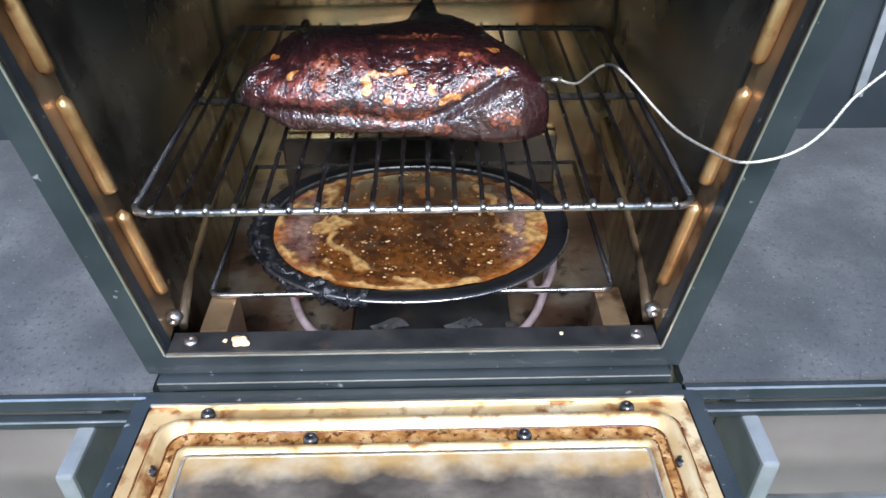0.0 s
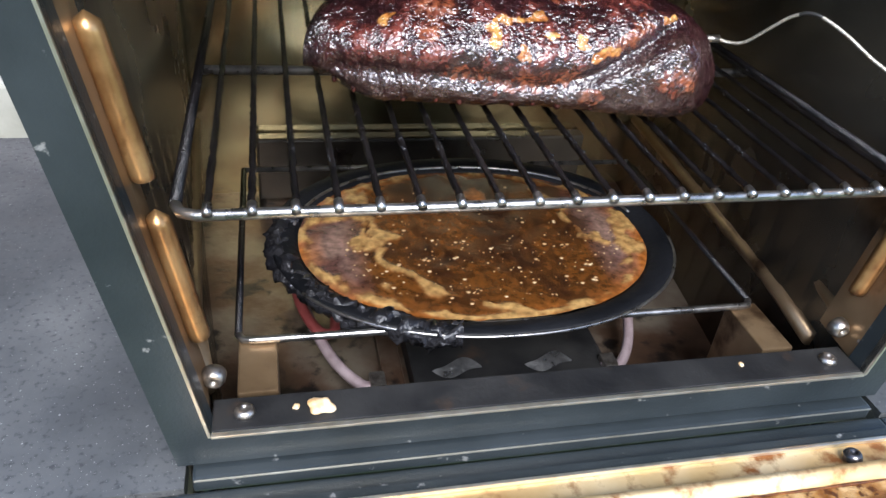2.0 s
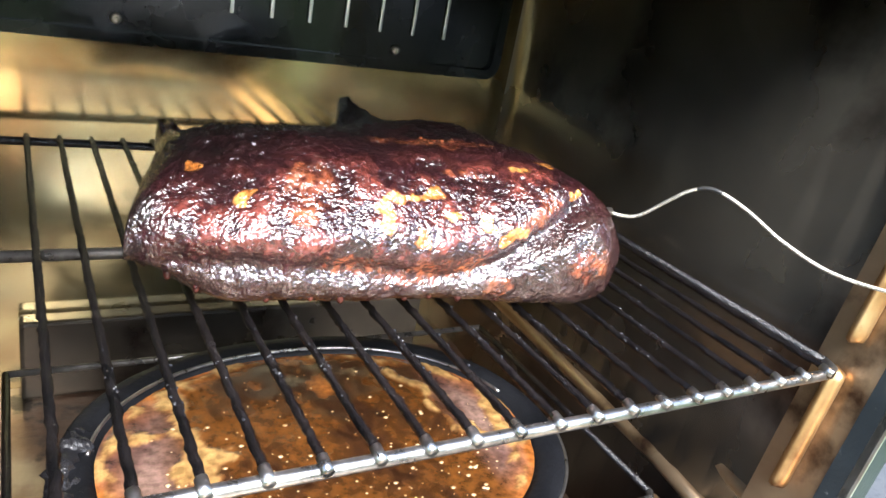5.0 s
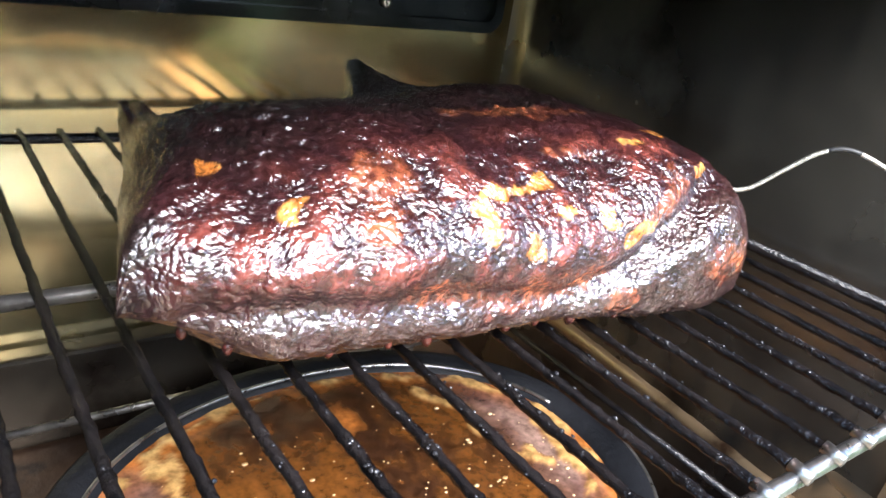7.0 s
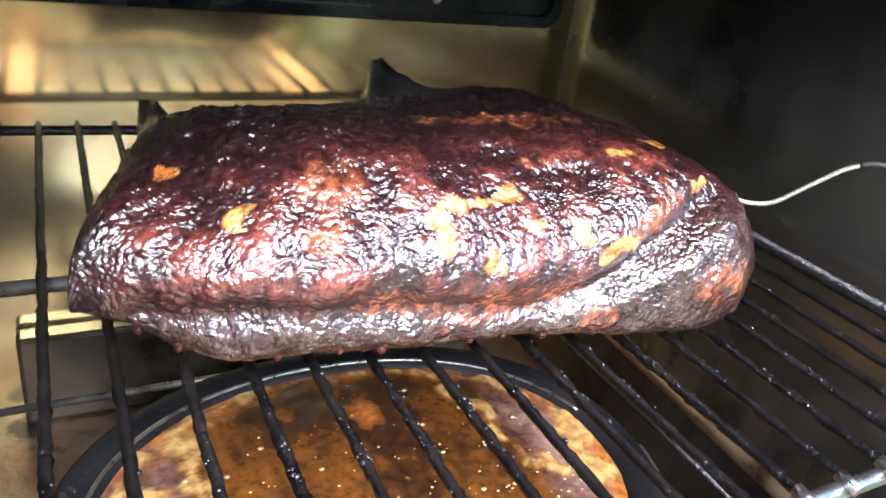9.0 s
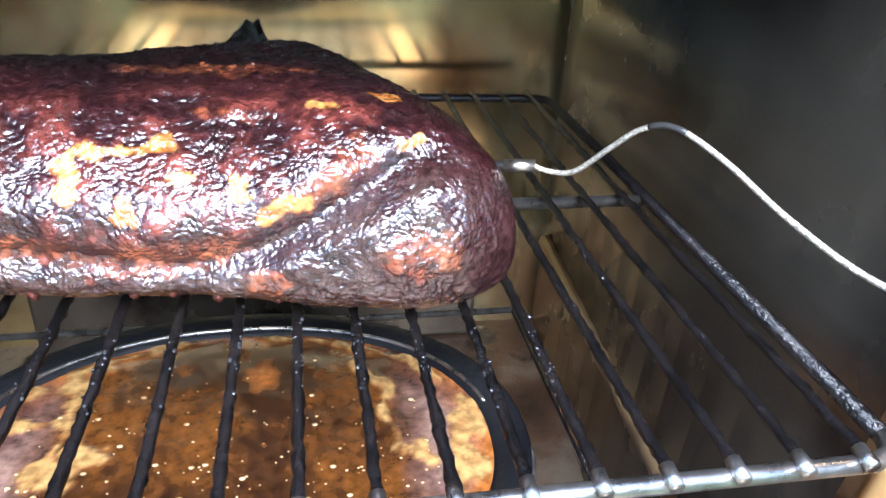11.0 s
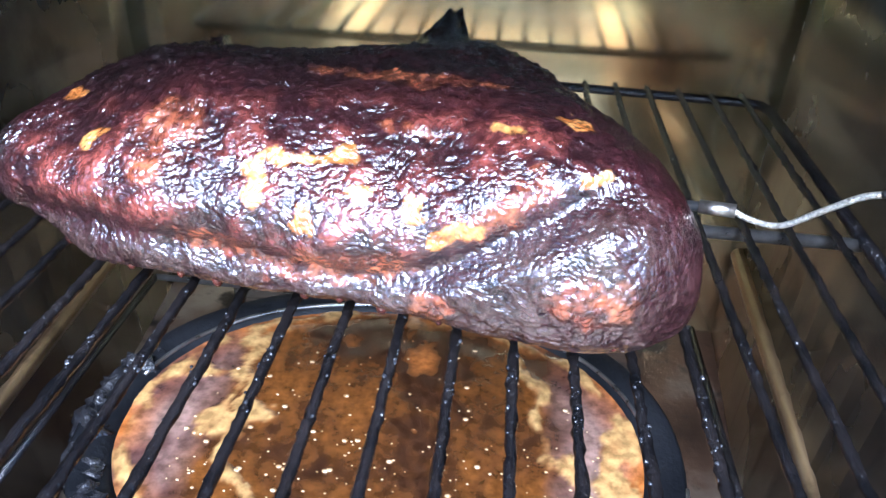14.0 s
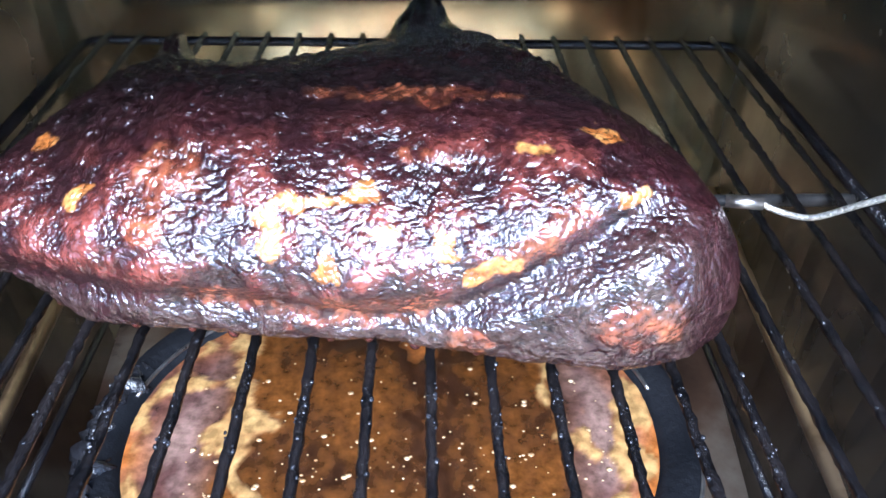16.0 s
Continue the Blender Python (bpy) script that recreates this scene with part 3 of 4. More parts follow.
# wet droplets and char that cling to the bars round the meat
b = bmesh.new()
for i in range(2, 19):
    x = -0.1853 + PITCH * i
    y0 = random.uniform(0.078, 0.100) if i < 15 else random.uniform(0.060, 0.15)
    for _ in range(random.randint(14, 24)):
        lump = bmesh.ops.create_icosphere(b, subdivisions=1, radius=random.choice((0.0004, 0.0005, 0.0006, 0.0009)))["verts"]
        at = Vector((x + random.uniform(-0.0017, 0.0017), y0 + random.gauss(0.004, 0.013), RZ + 0.0040 + random.uniform(0.0, 0.0015))) - Vector(O)
        stretch = random.uniform(1.0, 1.7)
        for v in lump:
            v.co = Vector((v.co.x, v.co.y * stretch, v.co.z * 0.8)) + at
tagged(part("clinging_residue", b, CRUST, rack, "wet char droplets on the bars", True), "wet char droplets on the bars", kind="stuff")

LZ = -0.0185
low = thing("lower_rack", "thin blackened wire frame under the pan", "rack", at=(0, 0.09, LZ))
O2 = (0, 0.09, LZ)
part("front_wire", tube(loc([(-0.182, 0.099, LZ), (-0.179, 0.094, LZ), (-0.174, 0.093, LZ), (0.161, 0.093, LZ), (0.166, 0.094, LZ), (0.169, 0.099, LZ)], O2), 0.0024, 8), WIRE_CLEAN, low, "scuffed bright front wire", True)
for x in (-0.182, 0.169):
    part("side_wire", tube(loc([(x, 0.099, LZ), (x, 0.311, LZ)], O2), 0.0024, 8), WIRE, low, "", True)
for y in (0.311,):
    part("cross_wire", tube(loc([(-0.182, y, LZ), (0.169, y, LZ)], O2), 0.0022, 8), WIRE_CLEAN, low, "", True)

# ---------------------------------------------------------------- pan and drippings
PX, PY, PZ = -0.009, 0.1935, -0.046
JX, JY = 0.133, 0.1005


def oval(profile, k=96, sharp=2.15):
    b = bmesh.new()
    rows = []
    for f, h in profile:
        ring = []
        for i in range(k):
            a = 2 * math.pi * i / k
            c, s = math.cos(a), math.sin(a)
            q = (abs(c) ** sharp + abs(s) ** sharp) ** (-1 / sharp)
            ring.append(b.verts.new(((JX + f) * c * q, (JY + f) * s * q, h)))
        rows.append(ring)
    for a, c in zip(rows, rows[1:]):
        for i in range(k):
            b.faces.new((a[i], a[(i + 1) % k], c[(i + 1) % k], c[i]))
    b.faces.new(rows[0])
    b.faces.new(rows[-1])
    return b


pan = thing("oval_pan", "black oval iron drip pan crusted with burnt drippings, on a rack", "pan", at=(PX, PY, PZ))
part("pan_body", oval([(-0.025, 0.0), (-0.018, 0.001), (-0.006, 0.010), (0.0035, 0.028), (0.014, 0.0305), (0.0185, 0.0315), (0.0195, 0.0330), (0.0175, 0.0345), (0.011, 0.0342), (0.004, 0.0322), (0.001, 0.0295), (-0.006, 0.018), (-0.020, 0.005)]), IRON, pan, "", True)
# bright tubes stand for the light caught along the pan's rim
for a0, a1, rx, ry, h in ((0.2, math.pi - 0.2, JX + 0.004, JY + 0.004, 0.0325), (math.pi + 0.55, 2 * math.pi - 0.15, JX + 0.0195, JY + 0.0195, 0.0330)):
    rim = []
    for a in np.linspace(a0, a1, 60):
        c, q = math.cos(a), math.sin(a)
        g = (abs(c) ** 2.15 + abs(q) ** 2.15) ** (-1 / 2.15)
        rim.append(Vector((rx * c * g, ry * q * g, h)))
    part("rim_glint", tube(rim, 0.0012, 6), WIRE_CLEAN, pan, "bright line standing for light along the rim", True)
crust = []
for a in np.linspace(radians(158), radians(256), 90):
    crust.append(Vector(((JX + 0.014) * math.cos(a), (JY + 0.014) * math.sin(a), 0.031)))
cb_ = tube(crust, 0.0078, 20)
for v in cb_.verts:
    w = noise.fractal(v.co * 120, 0.8, 2.0, 4)
    v.co += Vector((v.co.x, v.co.y, 0)).normalized() * 0.006 * w + Vector((0, 0, 0.006 * noise.fractal(v.co * 150 + Vector((4, 4, 4)), 0.8, 2.0, 3) - 0.003))
part("burnt_crust", cb_, CRUST, pan, "black burnt crust over the rim", True)


def seg_dist(p, pts):
    """The least distance from p to a bent line."""
    best = 9.0
    for (ax, ay), (bx, by) in zip(pts, pts[1:]):
        dx, dy = bx - ax, by - ay
        t = max(0.0, min(1.0, ((p[0] - ax) * dx + (p[1] - ay) * dy) / (dx * dx + dy * dy)))
        best = min(best, math.hypot(p[0] - ax - t * dx, p[1] - ay - t * dy))
    return best


LEFT_FAT = ((-0.62, 0.75), (-0.70, 0.35), (-0.62, 0.0), (-0.58, -0.30), (-0.38, -0.62), (-0.05, -0.86), (0.25, -0.95))
LEFT_BLOT = ((-0.62, 0.30), (-0.50, 0.05))
RIGHT_FAT = ((0.55, 0.62), (0.62, 0.25), (0.70, -0.02), (0.78, -0.20))
RIGHT_BLOT = ((0.86, 0.10), (0.90, -0.32), (0.80, -0.45))


def fat(x, y):
    """How much pale fat floats at a place of the pan, 0 to 1."""
    n1 = noise.fractal(Vector((x * 45, y * 45, 0.3)), 0.8, 2.0, 4)
    n2 = noise.noise(Vector((x * 150, y * 150, 4)))
    wx, wy = noise.noise(Vector((x * 40, y * 40, 9))) * 0.14, noise.noise(Vector((x * 40, y * 40, 15))) * 0.14
    p = (x / JX + wx, y / JY + wy)
    r = math.hypot(x / JX, y / JY)
    w = max(0.062 - seg_dist(p, LEFT_FAT), 0.07 - seg_dist(p, LEFT_BLOT), 0.055 - seg_dist(p, RIGHT_FAT), 0.06 - seg_dist(p, RIGHT_BLOT), 0.035 - abs(r - 0.975))
    w += 0.07 * n1 + 0.02 * n2
    return max(0.0, min(1.0, w / 0.035))


def lerp3(a, b, t):
    t = max(0.0, min(1.0, t))
    return tuple(p + (q - p) * t for p, q in zip(a, b))


def juice_mesh():
    b = bmesh.new()
    tone = b.loops.layers.color.new("tone")
    nr, k = 70, 220
    centre = b.verts.new((0, 0, 0))
    rows = []
    for i in range(1, nr + 1):
        f = i / nr
        ring = []
        for j in range(k):
            a = 2 * math.pi * j / k
            c, s = math.cos(a), math.sin(a)
            q = (abs(c) ** 2.15 + abs(s) ** 2.15) ** (-1 / 2.15)
            x, y = JX * f * c * q, JY * f * s * q
            ring.append(b.verts.new((x, y, 0.0006 * noise.noise(Vector((x * 60, y * 60, 0))) + 0.0012 * fat(x, y))))
        rows.append(ring)
    for j in range(k):
        b.faces.new((centre, rows[0][j], rows[0][(j + 1) % k]))
    for r0, r1 in zip(rows, rows[1:]):
        for j in range(k):
            b.faces.new((r0[j], r1[j], r1[(j + 1) % k], r0[(j + 1) % k]))
    cache = {}
    for v in b.verts:
        x, y = v.co.x, v.co.y
        f = fat(x, y)
        n1 = noise.fractal(Vector((x * 22, y * 22, 7)), 0.9, 2.0, 4)
        u_ = abs(x / JX + 0.03 * n1)
        liquid = lerp3((0.021, 0.0065, 0.002), (0.092, 0.030, 0.004), 0.5 + 1.1 * n1 + 0.5 * noise.noise(Vector((x * 140, y * 90, 1))) - 1.5 * y)
        liquid = lerp3(liquid, lerp3((0.060, 0.026, 0.022), (0.17, 0.105, 0.085), 0.5 + 1.6 * n1), (u_ - 0.62) * 7)
        liquid = lerp3(liquid, (0.26, 0.085, 0.014), (math.hypot(x / JX, y / JY) - 0.86) * 9 * (0.6 + n1))
        pale = lerp3((0.15, 0.055, 0.012), (0.36, 0.225, 0.08), f * 1.0 - 0.2 + 0.6 * noise.noise(Vector((x * 120, y * 120, 2))))
        cache[v] = lerp3(liquid, pale, f * 1.4)
    for fc in b.faces:
        for lo in fc.loops:
            c = cache[lo.vert]
            lo[tone] = (*[max(0.0, q) ** (1 / 2.2) for q in c], 1)
    return b


drip = finish("pan_juice", juice_mesh(), JUICE, None, "", True)
drip.location = (PX, PY, PZ + 0.0295)
tagged(drip, "brown fatty juice with pale floating fat in the pan", "juice")
for i in range(290):
    b = bmesh.new()
    r = random.choice((0.0004, 0.0004, 0.0005, 0.0006, 0.0008, 0.0014))
    bmesh.ops.create_icosphere(b, subdivisions=1 if r < 0.0015 else 2, radius=r)
    a, f = random.uniform(0, 2 * math.pi), math.sqrt(random.random()) * 0.92
    x, y = 0.122 * f * math.cos(a), 0.092 * f * math.sin(a)
    if random.random() < 0.6:
        y = -abs(y)
    for v in b.verts:
        v.co = Vector((v.co.x * 1.3 + x, v.co.y + y, v.co.z * 0.3 + 0.0004))
    part("fat_bubble", b, BUBBLE, drip, "", True)

# ---------------------------------------------------------------- the meat
MX0, MX1, MZ = -0.1375, 0.1055, RZ + 0.0052
RISE, DEEP = 1.19, 1.05


def swell(y, z):
    """The joint's section, drawn out in height and depth."""
    return 0.24 + (y - 0.24) * DEEP, MZ + (z - MZ) * RISE



def smooth01(t):
    t = max(0.0, min(1.0, t))
    return t * t * (3 - 2 * t)


def meat_point(u, a):
    """A place on the meat: u runs from its blunt end to its round end, a goes round it from the front foot over the top."""
    x = MX0 + (MX1 - MX0) * u
    endl, endr = min(1.0, u / 0.05), min(1.0, (1 - u) / 0.17)
    el, er = math.sqrt(1 - (1 - endl) ** 3.2), math.sqrt(max(0, 1 - (1 - endr) ** 2.0))
    e = max(0.02, el * er)
    yf = 0.113 + 0.031 * (1 - u) ** 3 - 0.002 * math.sin(u * 9)
    yb = 0.262 - 0.012 * (1 - u) - 0.090 * smooth01((u - 0.68) / 0.32) - 0.105 * max(0.0, 1 - u / 0.14) + 0.013 * math.exp(-((u - 0.15) / 0.11) ** 2) + 0.022 * math.exp(-((u - 0.58) / 0.13) ** 2) + 0.004 * math.sin(u * 14)
    h = 0.060 + 0.004 * math.sin(u * 3.3) - 0.003 * (1 - u) - 0.003 * smooth01((0.32 - u) / 0.32)
    h *= 1 - 0.24 * (1 - min(1.0, u / 0.24)) ** 2
    ez = math.sqrt(max(0.0, 1 - (1 - min(1.0, (1 - u) / 0.30)) ** 2))
    yc, ry = (yf + yb) / 2, (yb - yf) / 2
    c, s = -math.cos(a), math.sin(a)
    q = (abs(c) ** 2.5 + abs(s) ** 2.5) ** (-1 / 2.5)
    y = yc + ry * c * q * (0.35 + 0.65 * e)
    if s >= 0:
        z = MZ + 0.016 + (h - 0.016) * s * q * (0.45 + 0.55 * e) * (0.55 + 0.45 * ez)
        z -= (0.014 - 0.009 * smooth01((u - 0.5) / 0.2)) * smooth01((y - yc + 0.02) / 0.08) * s
    else:
        z = MZ + 0.016 + 0.016 * s * q
    # the fold along the front, under it the lower lobe
    front = smooth01((yc - 0.012 - y) / 0.03)
    zg = MZ + 0.020 + 0.004 * math.sin(u * 5 + 0.4) + 0.036 * smooth01((u - 0.52) / 0.42)
    d = z - zg
    out = -0.0036 * math.exp(-(d / 0.0042) ** 2) + 0.0050 * smooth01(-d / 0.008) * smooth01((u - 0.45) / 0.4) + 0.0028 * math.exp(-((d - 0.013) / 0.008) ** 2)
    y -= out * front
    x -= 0.013 * smooth01(d / 0.012) * smooth01((u - 0.78) / 0.22)
    x += 0.011 * (1 - smooth01((z - MZ) / 0.022)) * smooth01((0.12 - u) / 0.12)
    y, z = swell(y, z)
    low, tip = 1 - smooth01((z - MZ) / 0.03), smooth01((0.16 - u) / 0.16)
    y += (0.004 + 0.018 * tip) * low * max(smooth01(-1.6 * c), smooth01((0.08 - u) / 0.05))
    z += 0.011 * low * tip
    return Vector((x, y, z)), front, d


# pale fat showing through the bark: place, size and how far it runs along x and up
FAT_MARKS = [
    (-0.0352, 0.1177, 0.1645, 0.0105, 0.0032, -1.50), (-0.0265, 0.1225, 0.1722, 0.0105, 0.0026, 0.14), (-0.0110, 0.1232, 0.1722, 0.0056, 0.0025, 0.10),
    (-0.0195, 0.1070, 0.1585, 0.0066, 0.0026, -1.0), (0.0130, 0.1090, 0.1660, 0.0042, 0.0060, 0.0), (-0.0020, 0.1160, 0.1660, 0.0048, 0.0023, -0.2),
    (0.0270, 0.1100, 0.1560, 0.0090, 0.0028, 0.38), (0.0665, 0.1205, 0.1745, 0.0066, 0.0027, 0.48), (0.0390, 0.1300, 0.1860, 0.0060, 0.0028, -0.25),
    (-0.0930, 0.1340, 0.1675, 0.0052, 0.0026, 0.75), (-0.1090, 0.1600, 0.1700, 0.0032, 0.0028, 0.4), (0.0620, 0.1380, 0.1855, 0.0062, 0.0028, -0.4)]
ORANGE_MARKS = [
    (-0.0660, 0.1310, 0.1740, 0.0105, 0.0140, 0.0), (-0.0481, 0.1195, 0.1400, 0.0165, 0.0034, -0.18), (0.0690, 0.1030, 0.1420, 0.0130, 0.0090, 0.12),
    (-0.0113, 0.1110, 0.1400, 0.0260, 0.0050, 0.1), (0.0403, 0.1150, 0.1620, 0.0200, 0.0050, 0.67), (-0.0704, 0.1200, 0.1650, 0.0080, 0.0056, 0.0),
    (0.0215, 0.1070, 0.1320, 0.0070, 0.0034, -0.13), (0.0150, 0.1250, 0.1835, 0.0080, 0.0026, -0.19), (0.0050, 0.1280, 0.1850, 0.0050, 0.0024, -0.2),
    (0.0060, 0.1600, 0.1860, 0.0330, 0.0030, -0.05), (0.0475, 0.1185, 0.1720, 0.0062, 0.0045, 1.17)]


def meat_mesh():
    b = bmesh.new()
    tone = b.loops.layers.color.new("tone")
    nu, na = 330, 300
    grid, cache = [], {}
    for i in range(nu + 1):
        u = i / nu
        row = []
        for j in range(na):
            a = -0.6 + 2.8 * j / 220 if j < 220 else 2.2 + (2 * math.pi - 2.8) * (j - 220) / 80
            p, front, d = meat_point(u, a)
            c = Vector((p.x * 0.9, 0.195, MZ + 0.03))
            nrm = (p - c).normalized()
            big = noise.fractal(p * 24 + Vector((3, 1, 7)), 0.8, 2.0, 3)
            mid = noise.fractal(p * 95, 0.7, 2.0, 3)
            fine = noise.noise(p * 330) + 0.6 * noise.noise(p * 610)
            top = smooth01((p.z - MZ - 0.034) / 0.02) * smooth01((p.y - 0.138) / 0.035)
            p = p + nrm * (0.0022 * big + 0.0007 * mid + (0.00044 + 0.0007 * top) * fine)
            p.z = max(p.z, MZ - 0.001)
            # torn point of bark at the back
            spike = math.exp(-((p.x - 0.008) / 0.010) ** 2 - ((p.y - 0.262) / 0.014) ** 2) * smooth01((p.z - MZ - 0.02) / 0.02)
            p = p + Vector((0.002, 0.034, 0.007 + 0.008 * noise.noise(p * 210))) * spike + nrm * 0.0035 * noise.fractal(p * 260, 0.8, 2.0, 2) * spike
            hump = math.exp(-((p.x + 0.101) / 0.008) ** 2 - ((p.y - 0.257) / 0.010) ** 2) * smooth01((p.z - MZ - 0.02) / 0.02)
            p = p + Vector((-0.001, 0.022, 0.005 + 0.006 * noise.noise(p * 240))) * hump
            v = b.verts.new(p)
            bark, deep = (0.008, 0.0045, 0.005), (0.031, 0.0045, 0.0065)
            red, brown = (0.17, 0.038, 0.026), (0.048, 0.027, 0.023)
            t = 0.62 + 0.35 * big + 0.3 * mid
            col = lerp3(bark, deep, t)
            col = lerp3(col, red, (1 - 0.85 * smooth01((p.y - 0.128) / 0.028)) * front * (0.15 + 0.9 * (mid + 0.5 * big)) * smooth01((d - 0.001) / 0.01))
            col = lerp3(col, brown, front * smooth01(-d / 0.006) * (0.55 + mid))
            col = lerp3(col, (0.0065, 0.0032, 0.0034), max(top * (0.9 + 0.6 * mid), spike))
            col = lerp3(col, (0.011, 0.006, 0.006), smooth01((0.07 - u) / 0.06) * (0.75 + mid))
            w = p + Vector((noise.noise(p * 310 + Vector((2, 8, 4))), 0.0, noise.noise(p * 310))) * 0.0019 + Vector((noise.noise(p * 130), noise.noise(p * 130 + Vector((5, 5, 5))), noise.noise(p * 130 + Vector((9, 1, 3))))) * 0.0034
            for mx, my, mz, rx, rz, lean in (ORANGE_MARKS if p.y < 0.19 else ()):
                if abs(w.x - mx) > 0.04:
                    continue
                dx, dz = w.x - mx, (w.z - mz) + (w.y - my) * 0.7
                dx, dz = dx * math.cos(lean) + dz * math.sin(lean), -dx * math.sin(lean) + dz * math.cos(lean)
                k2 = (dx / rx) ** 2 + (dz / rz) ** 2 + ((w.y - my) / 0.03) ** 2
                col = lerp3(col, lerp3((0.15, 0.032, 0.014), (0.34, 0.10, 0.035), 0.5 + mid), smooth01(1.5 - k2) * (0.45 + 0.8 * noise.noise(p * 260)))
            for mx, my, mz, rx, rz, lean in (FAT_MARKS if p.y < 0.19 else ()):
                if abs(w.x - mx) > 0.02:
                    continue
                dx, dz = w.x - mx, (w.z - mz) + (w.y - my) * 0.7
                dx, dz = dx * math.cos(lean) + dz * math.sin(lean), -dx * math.sin(lean) + dz * math.cos(lean)
                k2 = (dx / rx) ** 2 + (dz / rz) ** 2 + ((w.y - my) / 0.03) ** 2
                col = lerp3(col, lerp3((0.36, 0.12, 0.02), (0.62, 0.34, 0.09), 0.4 + 1.2 * mid), smooth01((1.25 - k2) * 2.6) * 0.94)
            cache[v] = col
            row.append(v)
        grid.append(row)
    for r0, r1 in zip(grid, grid[1:]):
        for j in range(na):
            b.faces.new((r0[j], r1[j], r1[(j + 1) % na], r0[(j + 1) % na]))
    for row in (grid[0], grid[-1]):
        c = sum((v.co for v in row), Vector()) / na
        m = b.verts.new(c)
        cache[m] = (0.02, 0.012, 0.006)
        for j in range(na):
            b.faces.new((row[j], row[(j + 1) % na], m))
    for fc in b.faces:
        for lo in fc.loops:
            lo[tone] = (*[max(0.0, q) ** (1 / 2.2) for q in cache[lo.vert]], 1)
    return b


meat = finish("smoked_meat", meat_mesh(), MEAT, None, "", True)
tagged(meat, "smoked pork joint with glossy dark bark, on the wire rack", "meat")

for i in range(15):
    u = 0.06 + 0.88 * (i + random.uniform(-0.3, 0.3)) / 15
    p, _, _ = meat_point(u, 6.05)
    b = bmesh.new()
    bmesh.ops.create_icosphere(b, subdivisions=2, radius=random.uniform(0.0012, 0.0022))
    for v in b.verts:
        v.co = Vector((v.co.x, v.co.y, v.co.z * random.uniform(1.5, 1.7))) + p + Vector((0, 0.003, -0.0015))
    part("drip", b, GLAZE, meat, "dark glazed drip", True)

# ---------------------------------------------------------------- probe and its cable
OP = (0.10, 0.142, 0.150)
probe = thing("meat_probe", "thermometer probe stuck in the meat with a braided steel cable", "thermometer", at=OP)
part("rod", tube(loc([(0.070, 0.156, 0.150), (0.106, 0.1480, 0.1535)], OP), 0.0018, 8), BLACK, probe, "sooty probe rod", True)
part("ferrule", tube(loc([(0.105, 0.1482, 0.1535), (0.116, 0.1450, 0.1545)], OP), 0.0023, 10), SCREW, probe, "steel ferrule", True)
cable = smooth_path([(0.115, 0.1453, 0.1545), (0.120, 0.142, 0.1535), (0.127, 0.135, 0.156), (0.134, 0.125, 0.168), (0.140, 0.116, 0.178), (0.147, 0.107, 0.1815), (0.157, 0.092, 0.176), (0.170, 0.074, 0.165), (0.182, 0.051, 0.1580), (0.194, 0.024, 0.159), (0.206, -0.003, 0.1645), (0.233, -0.005, 0.171), (0.251, -0.003, 0.185), (0.264, 0.000, 0.206), (0.284, 0.004, 0.224), (0.32, 0.03, 0.23), (0.38, 0.07, 0.20), (0.45, 0.13, 0.09), (0.51, 0.19, -0.029), (0.60, 0.23, -0.0295)], 8)
part("cable", tube(loc(cable, OP), 0.0010, 8), CABLE, probe, "", True)
part("sooted_stretch", tube(loc(cable[34:43], OP), 0.00112, 8), BLACK, probe, "sooted stretch of the cable", True)

# ---------------------------------------------------------------- scraps


def scrap(name, x, y, z, r, mat, label, category, flat=0.5, seed=0.0, stretch=1.6):
    b = bmesh.new()
    bmesh.ops.create_icosphere(b, subdivisions=3, radius=r)
    for v in b.verts:
        v.co *= 1 + 0.45 * noise.noise(v.co * (1.1 / r) + Vector((seed, 0, 0)))
        v.co = Vector((v.co.x * stretch, v.co.y, v.co.z * flat + r * flat * 0.8))
    o = finish(name, b, mat, None, "", True)
    o.location = (x, y, z)
    return tagged(o, label, category)


scrap("fat_scrap", -0.137, 0.0165, -0.0024, 0.0052, SCRAP, "pale dried scrap of fat on the sill", "food scrap", 0.6, 3, 1.3)
scrap("crumb", -0.150, 0.019, -0.0024, 0.0018, SCRAP, "tiny pale crumb on the sill", "food scrap", 0.6, 5, 1.0)
scrap("crumb", 0.112, 0.021, -0.0024, 0.0016, SCRAP, "tiny reddish crumb on the sill", "food scrap", 0.6, 6, 1.0)

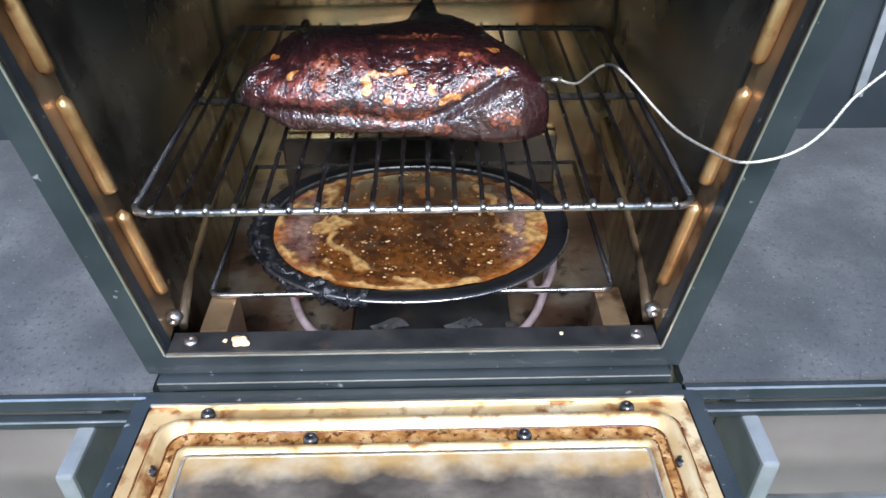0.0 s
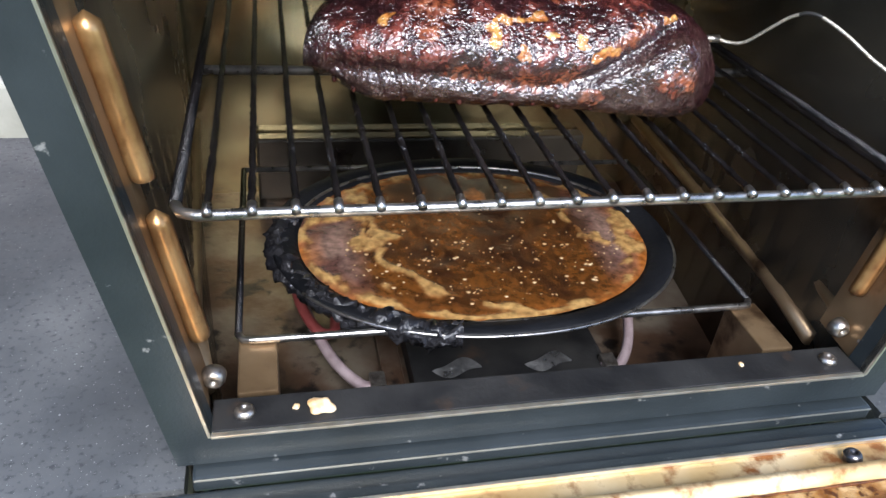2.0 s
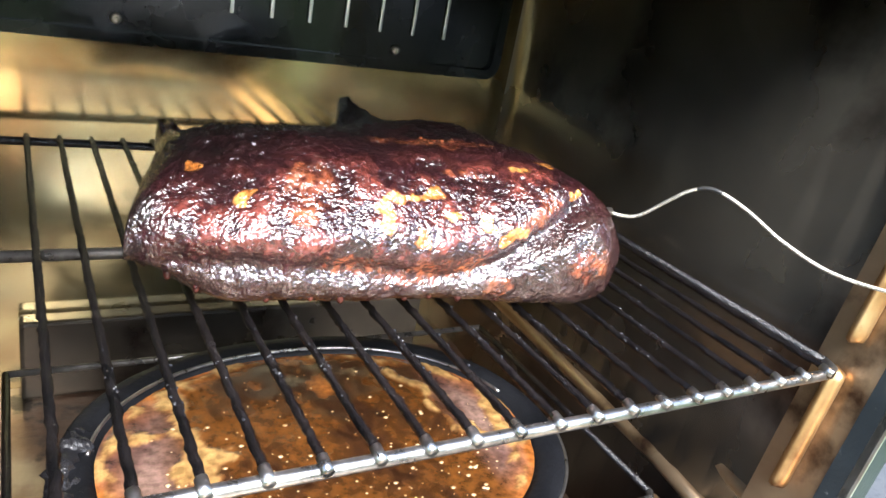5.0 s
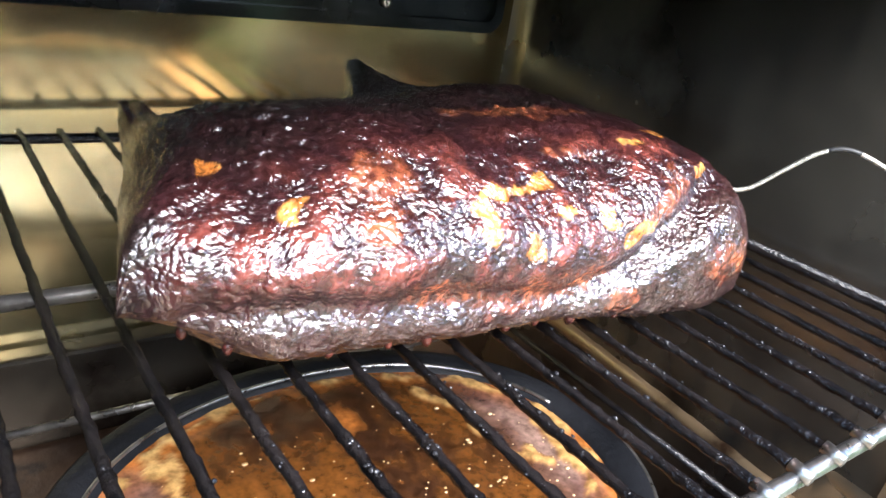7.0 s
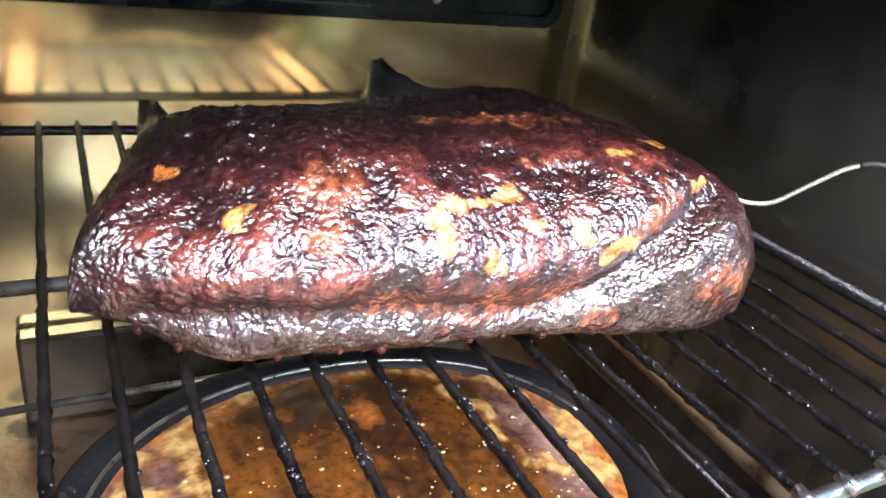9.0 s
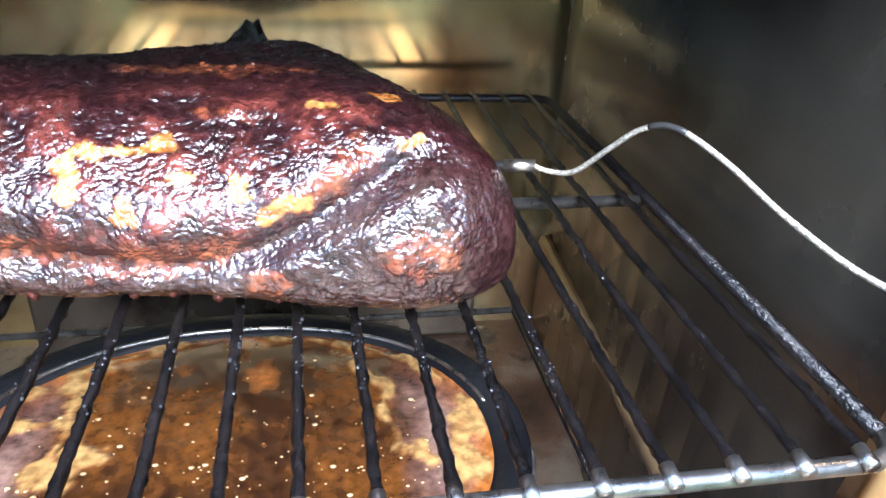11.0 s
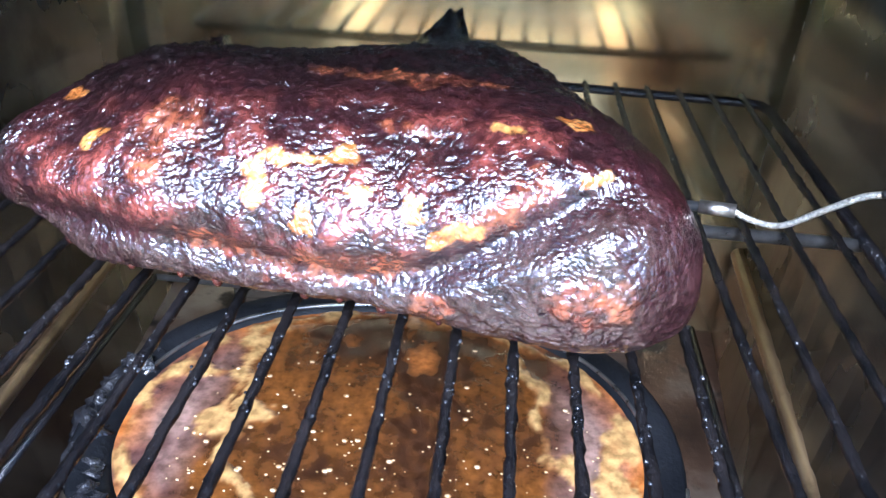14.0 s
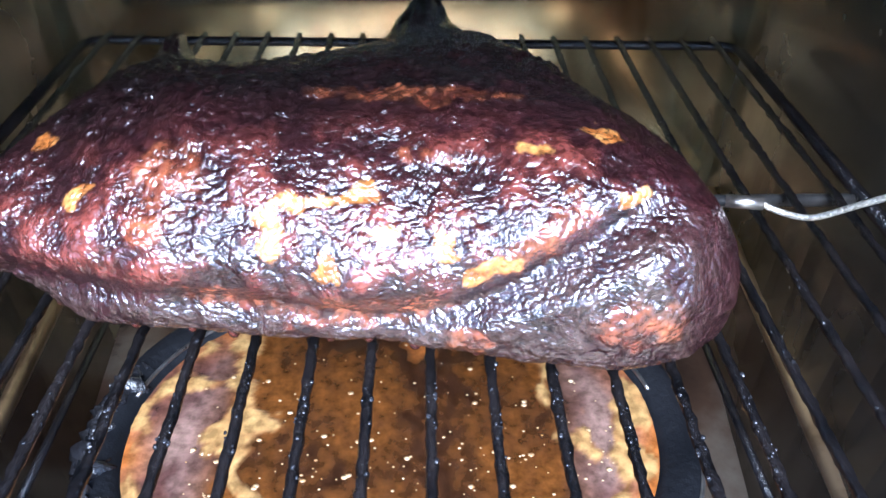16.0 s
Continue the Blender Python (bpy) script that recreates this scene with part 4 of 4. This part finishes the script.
# ---------------------------------------------------------------- rails on the cabinet, screens and wall behind
for s in (-1, 1):
    rail = thing("towel_rail", "bright steel rail on grey brackets along the cabinet front", "rail", "rails", at=(s * 0.6, -0.05, -0.130))
    part("tube", tube([(-s * 0.335, 0, 0), (s * 0.4, 0, 0)], 0.009, 12), ALU, rail, "", True)
    part("bracket", box(*sorted((-s * 0.345, -s * 0.331)), -0.012, 0.07, -0.012, 0.070, 0.003), GREYPLASTIC, rail, "grey end bracket")
wall = finish("low_wall", box(-0.60, -0.28, 0.58, 0.72, -0.9, -0.050, 0.006), CONCRETE)
tagged(wall, "pale rendered low wall behind the worktop", "wall", kind="structure")
for i in range(5):
    bd = finish("fence_board", box(-1.6, -0.27, 0.80, 0.825, -0.16 + i * 0.122, -0.042 + i * 0.122, 0.003), WOOD)
    tagged(bd, "weathered brown fence board behind the low wall", "fence board", "fence boards")
side_scr = thing("screen_panel", "blue-black panel standing beside the low wall", "panel", at=(-0.9, 0.58, -0.9))
part("panel", box(-0.6, 0.297, 0.0, 0.02, 0.0, 1.3, 0.003), SCREEN, side_scr)
scr = thing("screen_panel", "blue-black panel standing behind the worktop", "panel", at=(0.55, 0.46, COUNTER_Z))
part("panel", box(-0.25, 0.6, 0.0, 0.02, -0.6, 0.6, 0.003), SCREEN, scr)
part("strip", box(-0.004, 0.008, -0.006, -0.001, 0.018, 0.5, 0.001), GREYPLASTIC, scr, "pale grey upright strip")

# hedge behind the camera, whose green the steel mirrors
hb = bmesh.new()
for i in range(5200):
    x, z = random.uniform(-5, 5), random.uniform(-0.9, 1.7)
    y = -3.6 + 0.5 * noise.noise(Vector((x, z, 0)) * 1.3) + random.uniform(-0.35, 0.1)
    a, t, r = random.uniform(0, 6.28), random.uniform(-0.6, 0.9), random.uniform(0.05, 0.11)
    d1 = Vector((math.cos(a), 0.4 * math.sin(a), math.sin(a) * math.cos(t))) * r
    d2 = Vector((-math.sin(a), 0.5 * math.sin(t), math.cos(a))) * r * 0.55
    p = Vector((x, y, z))
    hb.faces.new([hb.verts.new(q) for q in (p - d1, p + d2, p + d1, p - d2)])
hme = bpy.data.meshes.new("hedge")
hb.to_mesh(hme)
hb.free()
hme.materials.append(LEAF)
hedge = new("hedge", hme)
tagged(hedge, "tall green leafy garden hedge", "hedge", kind="stuff")
